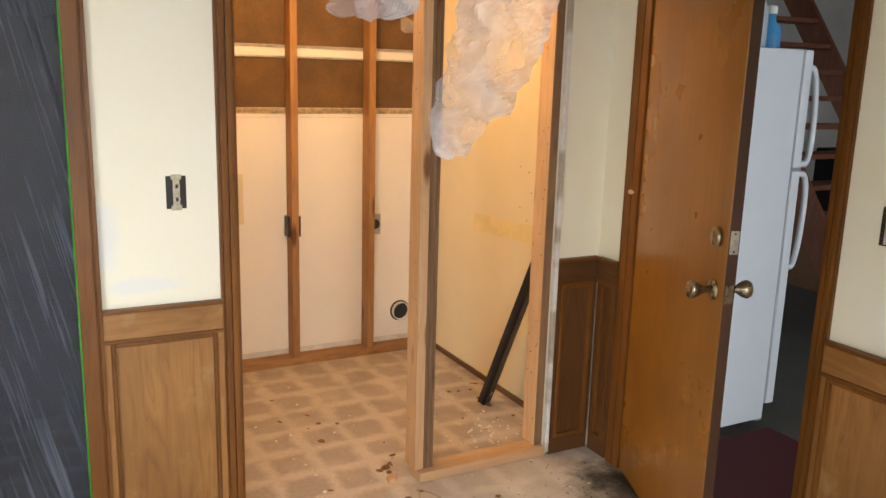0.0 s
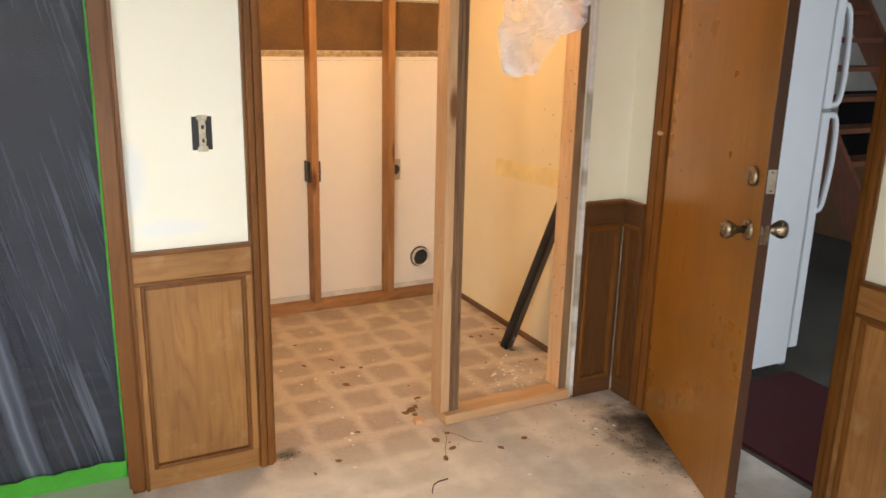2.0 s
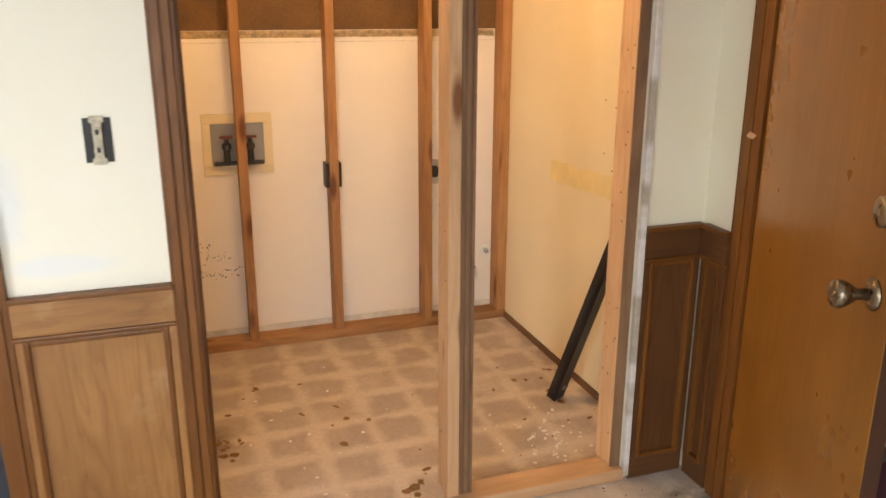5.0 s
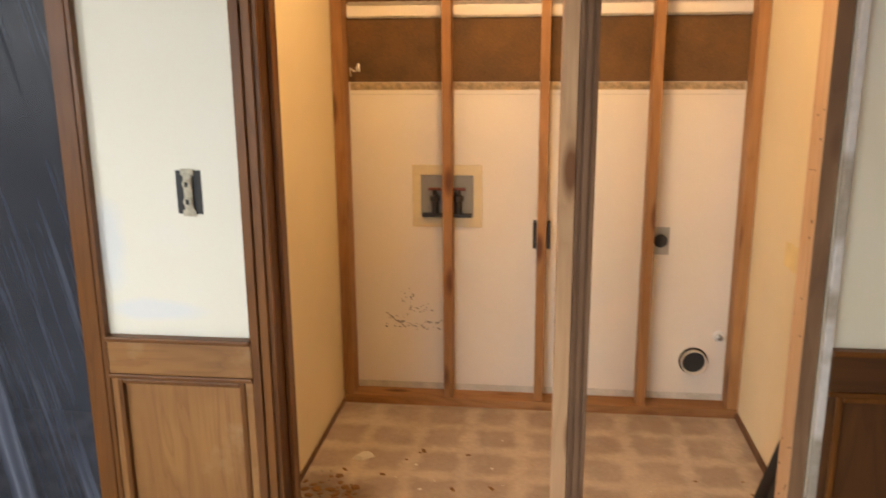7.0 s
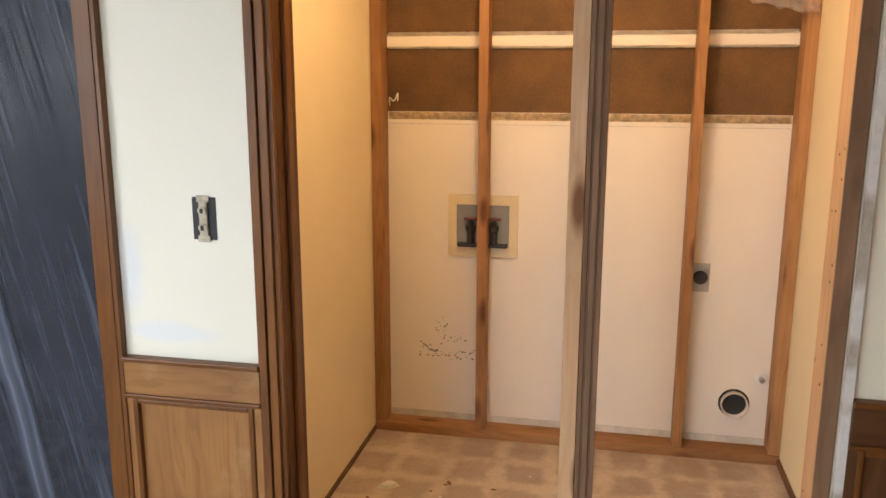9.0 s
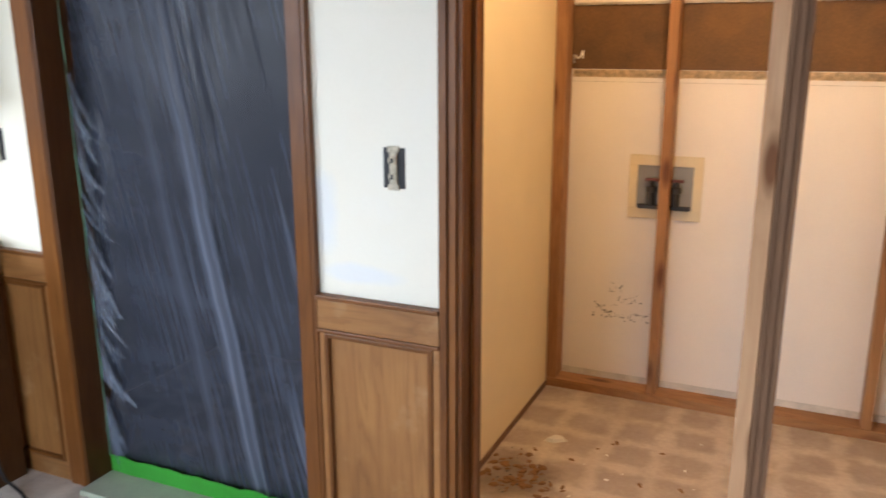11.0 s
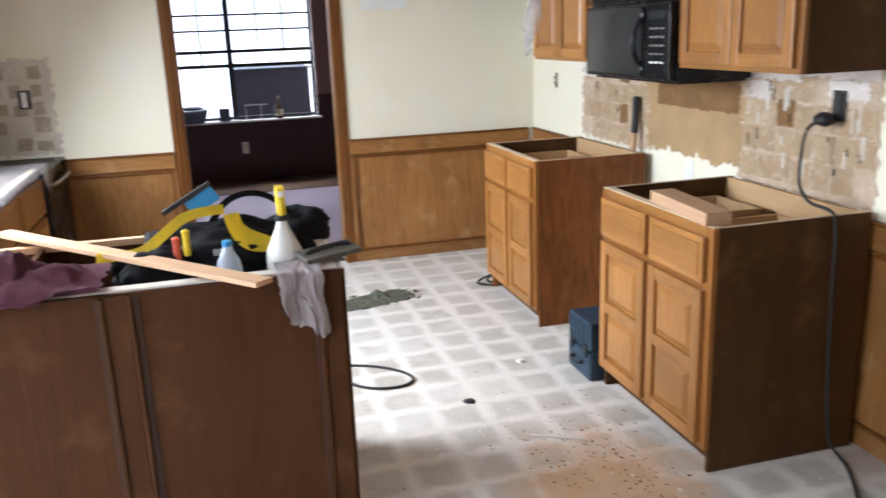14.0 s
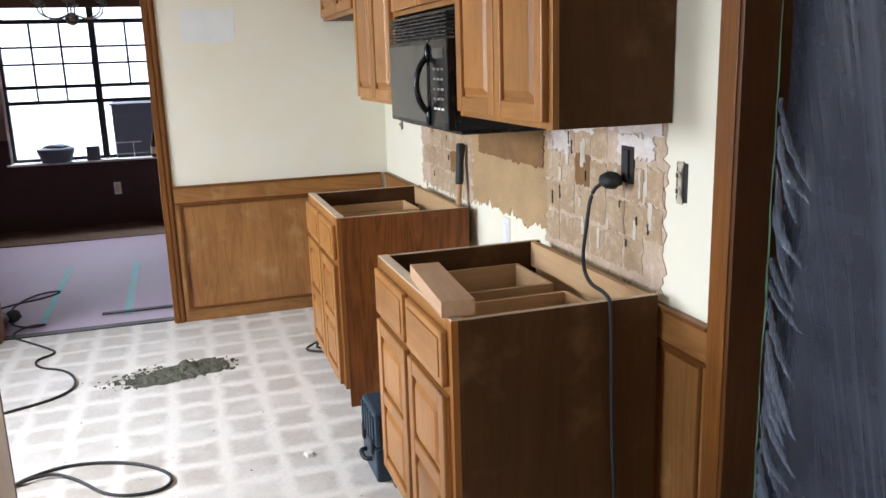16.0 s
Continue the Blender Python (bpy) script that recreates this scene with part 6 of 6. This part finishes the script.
def torn_plastic():
    def place(u, v):
        x = 2.12 + 0.24 * u
        return (x, 4.60 - 0.03 * abs(fbm(u * 5, v * 4, 3)), 1.90 - 0.10 * u - 0.09 * v * (1 - 0.5 * u) + 0.02 * fbm(u * 6, v * 3, 8))
    tagged(part("torn_film", sheet(20, 8, place, 0.0006), CLEARFILM, None, "", True), "torn strip of clear film on the closet studs", "plastic sheet")


torn_plastic()
# ---- far window ----
win = thing("window_1", (-7.88, 1.2, 0.66), "black framed divided window with bright daylight", "window", kind="structure")
GX = -7.86


def bar(y0, y1, z0, z1, name, d=0.03):
    part(name, box(GX - d, y0, z0, GX + d, y1, z1, 0.003), FRAMEBLACK, win)


bar(0.34, 0.37, 0.67, 2.15, "frame_stile")
bar(2.05, 2.08, 0.67, 2.15, "frame_stile")
bar(1.165, 1.225, 0.67, 2.15, "mullion", 0.035)
for a, c in ((0.37, 1.165), (1.225, 2.05)):
    bar(a, c, 0.67, 0.70, "bottom_rail")
    bar(a, c, 1.225, 1.262, "meeting_rail")
    bar(a, c, 1.375, 1.41, "sash_rail")
    bar(a, c, 1.99, 2.03, "head_rail")
    for z in (1.60, 1.76):
        bar(a, c, z, z + 0.02, "muntin", 0.012)
    for k in (1, 2):
        y = a + (c - a) * k / 3
        bar(y - 0.010, y + 0.010, 1.41, 1.99, "muntin", 0.0115)
        if a < 1:
            bar(y - 0.009, y + 0.009, 1.262, 1.375, "muntin", 0.0115)
    p = part("pane", box(GX - 0.002, a, 0.70, GX + 0.002, c, 2.14), GLASS, win)
    p.visible_shadow = False
structure("window_sill_1", box(-7.83, 0.30, 0.645, FX + 0.06, 2.12, 0.665, 0.004), WHITEPLASTIC, "white window stool")
structure("trim_window_valance", box(FX - 0.005, 0.28, 2.13, FX + 0.05, 2.14 + 0.0, 2.28, 0.004), LEDGER["y"], "brown wooden valance over the window")
tb = thing("planter_tub", (-7.72, 0.72, 0.667), "dark grey tub standing on the window stool", "tub")
part("tub", lathe([(0.13, 0), (0.17, 0.10), (0.175, 0.13), (0.165, 0.135), (0.155, 0.12)], (-7.77, 0.74, 0.667), 28), OUTGREY, tb, "", True)
part("lid", blob((-7.77, 0.75, 0.82), (0.10, 0.12, 0.02), 3.0, 0.3, 3), OUTGREY, tb, "", True)
bx = part("flat_box", box(-7.82, 1.02, 0.667, -7.72, 1.14, 0.80, 0.004), OUTGREY)
tagged(bx, "grey box on the window stool", "box")
bt = thing("amber_bottle", (-7.74, 1.66, 0.667), "dark amber bottle on the window stool", "bottle")
part("bottle", lathe([(0.035, 0), (0.036, 0.01), (0.036, 0.12), (0.03, 0.15), (0.014, 0.18), (0.014, 0.24)], (-7.74, 1.66, 0.667), 18), plain("amber_glass", (0.10, 0.035, 0.015), 0.2, vary=0.1, relief=0), bt, "", True)
part("label", lathe([(0.0365, 0.03), (0.0365, 0.10)], (-7.74, 1.66, 0.667), 18), IVORY, bt)
wr = thing("wire_stand", (-7.73, 1.42, 0.667), "thin white wire stand on the window stool", "stand")
for y in (1.30, 1.46):
    part("wire_leg", box(-7.735, y, 0.667, -7.727, y + 0.008, 0.82), WHITEPLASTIC, wr)
part("wire_top", box(-7.738, 1.29, 0.82, -7.724, 1.54, 0.83), WHITEPLASTIC, wr)
ac = thing("outdoor_unit", (-8.8, 1.75, -0.13), "dark grey outdoor cabinet seen through the window", "cabinet")
part("body", box(-9.25, 1.24, -0.13, -8.55, 2.10, 1.16, 0.01), OUTGREY, ac)
part("top", box(-9.27, 1.22, 1.16, -8.53, 2.12, 1.18, 0.006), OUTGREY, ac)

ch = thing("chandelier", (-6.0, 1.21, H), "brass chandelier hanging in the far room", "lamp")
part("rod", lathe([(0.006, 0), (0.006, 0.46)], (-6.0, 1.21, 1.97), 10), BRASS, ch)
part("ball", lathe([(0.004, 0), (0.03, 0.012), (0.05, 0.04), (0.05, 0.06), (0.03, 0.09), (0.01, 0.10)], (-6.0, 1.21, 1.875), 20), BRASS, ch, "", True)
for k in range(6):
    a = k * math.pi / 3
    c, s_ = math.cos(a), math.sin(a)
    arm = part("arm", tube([(-6.0 + 0.03 * c, 1.21 + 0.03 * s_, 1.96), (-6.0 + 0.12 * c, 1.21 + 0.12 * s_, 1.92), (-6.0 + 0.24 * c, 1.21 + 0.24 * s_, 1.95), (-6.0 + 0.26 * c, 1.21 + 0.26 * s_, 2.03)], 0.006), BRASS, ch, "", True)
    part("cup", lathe([(0.008, 0), (0.03, 0.01), (0.034, 0.03), (0.012, 0.032), (0.012, 0.10)], (-6.0 + 0.26 * c, 1.21 + 0.26 * s_, 2.03), 12), BRASS, arm, "", True)

lamp = thing("closet_lamp_holder", (1.45, 3.72, H), "bare warm bulb in a ceiling socket", "lamp")
part("socket", lathe([(0.05, 0), (0.05, 0.02), (0.025, 0.06)], (1.45, 3.72, H), 18, pose(0, 0, 0, 180)), WHITEPLASTIC, lamp)


# ---- garage things ----
def fridge():
    x0, x1, y0, y1, top = 2.70, 3.305, 2.985, 3.70, 1.735
    root = thing("refrigerator", ((x0 + x1) / 2, (y0 + y1) / 2, 0), "white top-freezer refrigerator standing on concrete", "refrigerator")
    part("body", box(x0, y0, 0.03, x1, y1, top, 0.006), FRIDGE, root)
    part("gasket", box(x1, y0 + 0.008, 0.10, x1 + 0.012, y1 - 0.008, top - 0.004), FRIDGEGREY, root)
    for z0, z1 in ((0.10, 1.205), (1.222, top)):
        d = part("door", box(x1 + 0.012, y0, z0, x1 + 0.065, y1, z1, 0.008), FRIDGE, root)
        h0, h1 = (0.76, 1.19) if z0 < 1 else (1.235, 1.66)
        xa = x1 + 0.065
        far, near = (h1, h0) if z0 < 1 else (h0, h1)
        part("handle", tube([(xa, y0 + 0.022, near), (xa + 0.05, y0 + 0.022, near - 0.004), (xa + 0.078, y0 + 0.022, (near + far) / 2), (xa + 0.07, y0 + 0.022, far), (xa, y0 + 0.022, far)], 0.014), FRIDGE, d, "", True)
    part("hinge_cap", box(x1 - 0.03, y0 + 0.01, 1.205, x1 + 0.08, y0 + 0.05, 1.222, 0.003), FRIDGEGREY, root)
    part("kick_grille", box(x1 - 0.02, y0 + 0.02, 0.01, x1 + 0.02, y1 - 0.02, 0.09, 0.003), FRIDGEGREY, root)
    for x in (x0 + 0.06, x1 - 0.06):
        for y in (y0 + 0.05, y1 - 0.05):
            part("foot", lathe([(0.02, -0.0095), (0.02, 0.03)], (x, y, 0.0), 10), RUBBER, root)


fridge()
tagged(part("door_mat", box(2.56, 2.02, -0.0095, 3.30, 2.94, 0.006, 0.003), RUG), "dark maroon mat on the garage floor", "mat")
for x, y, h, r, m, nm in ((3.12, 3.09, 0.26, 0.042, BOTTLE, "clear plastic spray bottle on the refrigerator"), (3.235, 3.12, 0.15, 0.045, BLUE, "bottle of blue liquid on the refrigerator"), (3.17, 3.32, 0.24, 0.055, BOTTLE, "clear plastic jug on the refrigerator")):
    b = thing("cleaner_bottle", (x, y, 1.735), nm, "bottle", "bottles on the refrigerator")
    part("bottle", lathe([(r, 0), (r * 1.03, 0.01), (r, h * 0.6), (r * 0.45, h * 0.8), (r * 0.4, h)], (x, y, 1.7365), 16), m, b, "", True)
    part("cap", lathe([(r * 0.5, 0), (r * 0.5, 0.03), (r * 0.3, 0.035)], (x, y, 1.7365 + h), 12), WHITEPLASTIC, b)


def stairs():
    root = thing("attic_stairs", (5.0, 4.3, 0), "open wooden stairs with dark stringers in the garage", "stairs")
    y0, y1 = 3.35, 5.20
    for x in (4.75, 5.65):
        b = bmesh.new()
        pr = [(y0, 0.0), (y0 + 0.24, 0.0), (y1 + 0.1, 2.43), (y1 - 0.14, 2.43)]
        lo = [b.verts.new((x, y, max(z - 0.009, -0.009))) for y, z in pr]
        hi = [b.verts.new((x + 0.04, y, max(z - 0.009, -0.009))) for y, z in pr]
        b.faces.new(lo[::-1])
        b.faces.new(hi)
        for k in range(4):
            b.faces.new((lo[k], lo[(k + 1) % 4], hi[(k + 1) % 4], hi[k]))
        bmesh.ops.recalc_face_normals(b, faces=b.faces[:])
        part("stringer", b, REDSTEP["z"], root)
    for k in range(1, 13):
        z = 0.187 * k
        y = y0 + 0.12 + (y1 - 0.02 - y0 - 0.12) * z / 2.43
        part("tread", box(4.79, y - 0.10, z - 0.02, 5.65, y + 0.10, z + 0.012, 0.003), REDSTEP["x"], root)


stairs()
gl = thing("garage_clutter", (5.9, 4.6, 0), "dark stacked boxes and bags against the garage wall", "clutter")
part("carton", box(5.75, 4.2, -0.009, 6.4, 5.0, 0.6, 0.01), LEDGER["x"], gl)
part("bag", blob((5.95, 4.05, 0.22), (0.25, 0.22, 0.24), 5.0, 0.3, 3, 0.229), GREENLEAF, gl, "dark green bag", True)
part("shelf_box", box(5.9, 4.3, 0.602, 6.3, 4.9, 1.1, 0.01), BAG, gl)


# ---- marks on the closet walls ----
def torn_strip(x0, x1, z, h, y, seed):
    def place(u, v):
        x = x0 + (x1 - x0) * u
        return (x, y - 0.0008 * abs(fbm(x * 60, v, seed)), z + (v - 0.5) * h + 0.0022 * fbm(x * 55, v * 3, seed))
    return sheet(160, 3, place, 0.001)


BOARDEDGE = plain("mottled_board_edge", (0.66, 0.52, 0.33), 0.85, vary=0.4, scale=45)
structure("trim_torn_edge", torn_strip(0.73, 2.32, 1.378, 0.030, YB - 0.0006, 1.0), BOARDEDGE, "ragged adhesive edge along the white board")
structure("trim_torn_edge_upper", torn_strip(0.73, 2.32, 1.707, 0.016, YB - 0.005, 4.0), SEAM, "ragged torn edge of the board strip")
structure("trim_torn_edge_lower", torn_strip(0.73, 2.32, 1.654, 0.010, YB - 0.005, 7.0), SEAM, "ragged torn edge of the board strip")
structure("trim_pencil_line", torn_strip(0.73, 2.32, 1.345, 0.003, YB - 0.0006, 9.0), SEAM, "faint seam line on the white board")


def wall_patch():
    def place(u, v):
        y = 3.55 + 0.62 * u
        return (2.3690, y, 0.82 - 0.03 * u + 0.085 * v * (1 + 0.2 * fbm(u * 6, v, 3)) + 0.006 * fbm(u * 9, v * 2, 6))
    return sheet(24, 6, place)


structure("trim_yellow_patch", wall_patch(), plain("old_yellow_paint", (0.77, 0.62, 0.31), 0.8, vary=0.12), "patch of older yellow paint on the closet wall")


def nail_holes():
    rng = random.Random(21)
    bm = None
    for k in range(26):
        z, y = rng.uniform(0.1, 2.2), rng.uniform(3.18, 3.25)
        r = rng.uniform(0.0018, 0.0038)
        bm = lathe([(r, 0), (r * 0.6, 0.0012)], (2.1289, y, z), 8, pose(0, 0, 0, 0, -90, 0), bm)
    for k in range(10):
        z, y = rng.uniform(0.1, 2.2), rng.uniform(3.185, 3.245)
        bm = lathe([(0.0028, 0), (0.0015, 0.0012)], (1.5649, y, z), 8, pose(0, 0, 0, 0, -90, 0), bm)
    for k in range(14):
        z, y = rng.uniform(0.9, 1.2), rng.uniform(3.35, 3.75)
        bm = lathe([(0.0035, 0), (0.002, 0.0012)], (2.3695, y, z), 8, pose(0, 0, 0, 0, -90, 0), bm)
    return bm


tagged(part("nail_hole", nail_holes(), SOOT), "dark nail holes in studs and wall", kind="stuff")

tagged(part("splinter", blob((2.372, 2.95, 1.158), (0.006, 0.014, 0.008), 3.0, 0.6, 3), BOARD["z"]), "pale splintered spot on the door casing", kind="stuff")


def west_primer():
    def place(u, v):
        return (-4.0085, 1.97 + 0.30 * u + 0.03 * fbm(v * 4, 2, 1), 1.67 + 0.19 * v + 0.025 * fbm(u * 4, 6, 3))
    return sheet(12, 8, place)


structure("trim_primer_patch", west_primer(), plain("primer_patch_blue", (0.775, 0.785, 0.76), 0.8, vary=0.05), "faint bluish primer patch on the wall")
e = thing("wall_switch", (2.399, 1.885, 1.205), "open switch box in the wall by the door", "switch")
part("box_hole", box(2.3965, 1.855, 1.15, 2.3995, 1.915, 1.26, 0.0005), RUBBER, e, "dark open wall box")
part("yoke", box(2.389, 1.872, 1.155, 2.3965, 1.898, 1.255, 0.002), DIRTYIVORY, e)
part("toggle", box(2.380, 1.881, 1.195, 2.389, 1.889, 1.215, 0.002), IVORY, e)
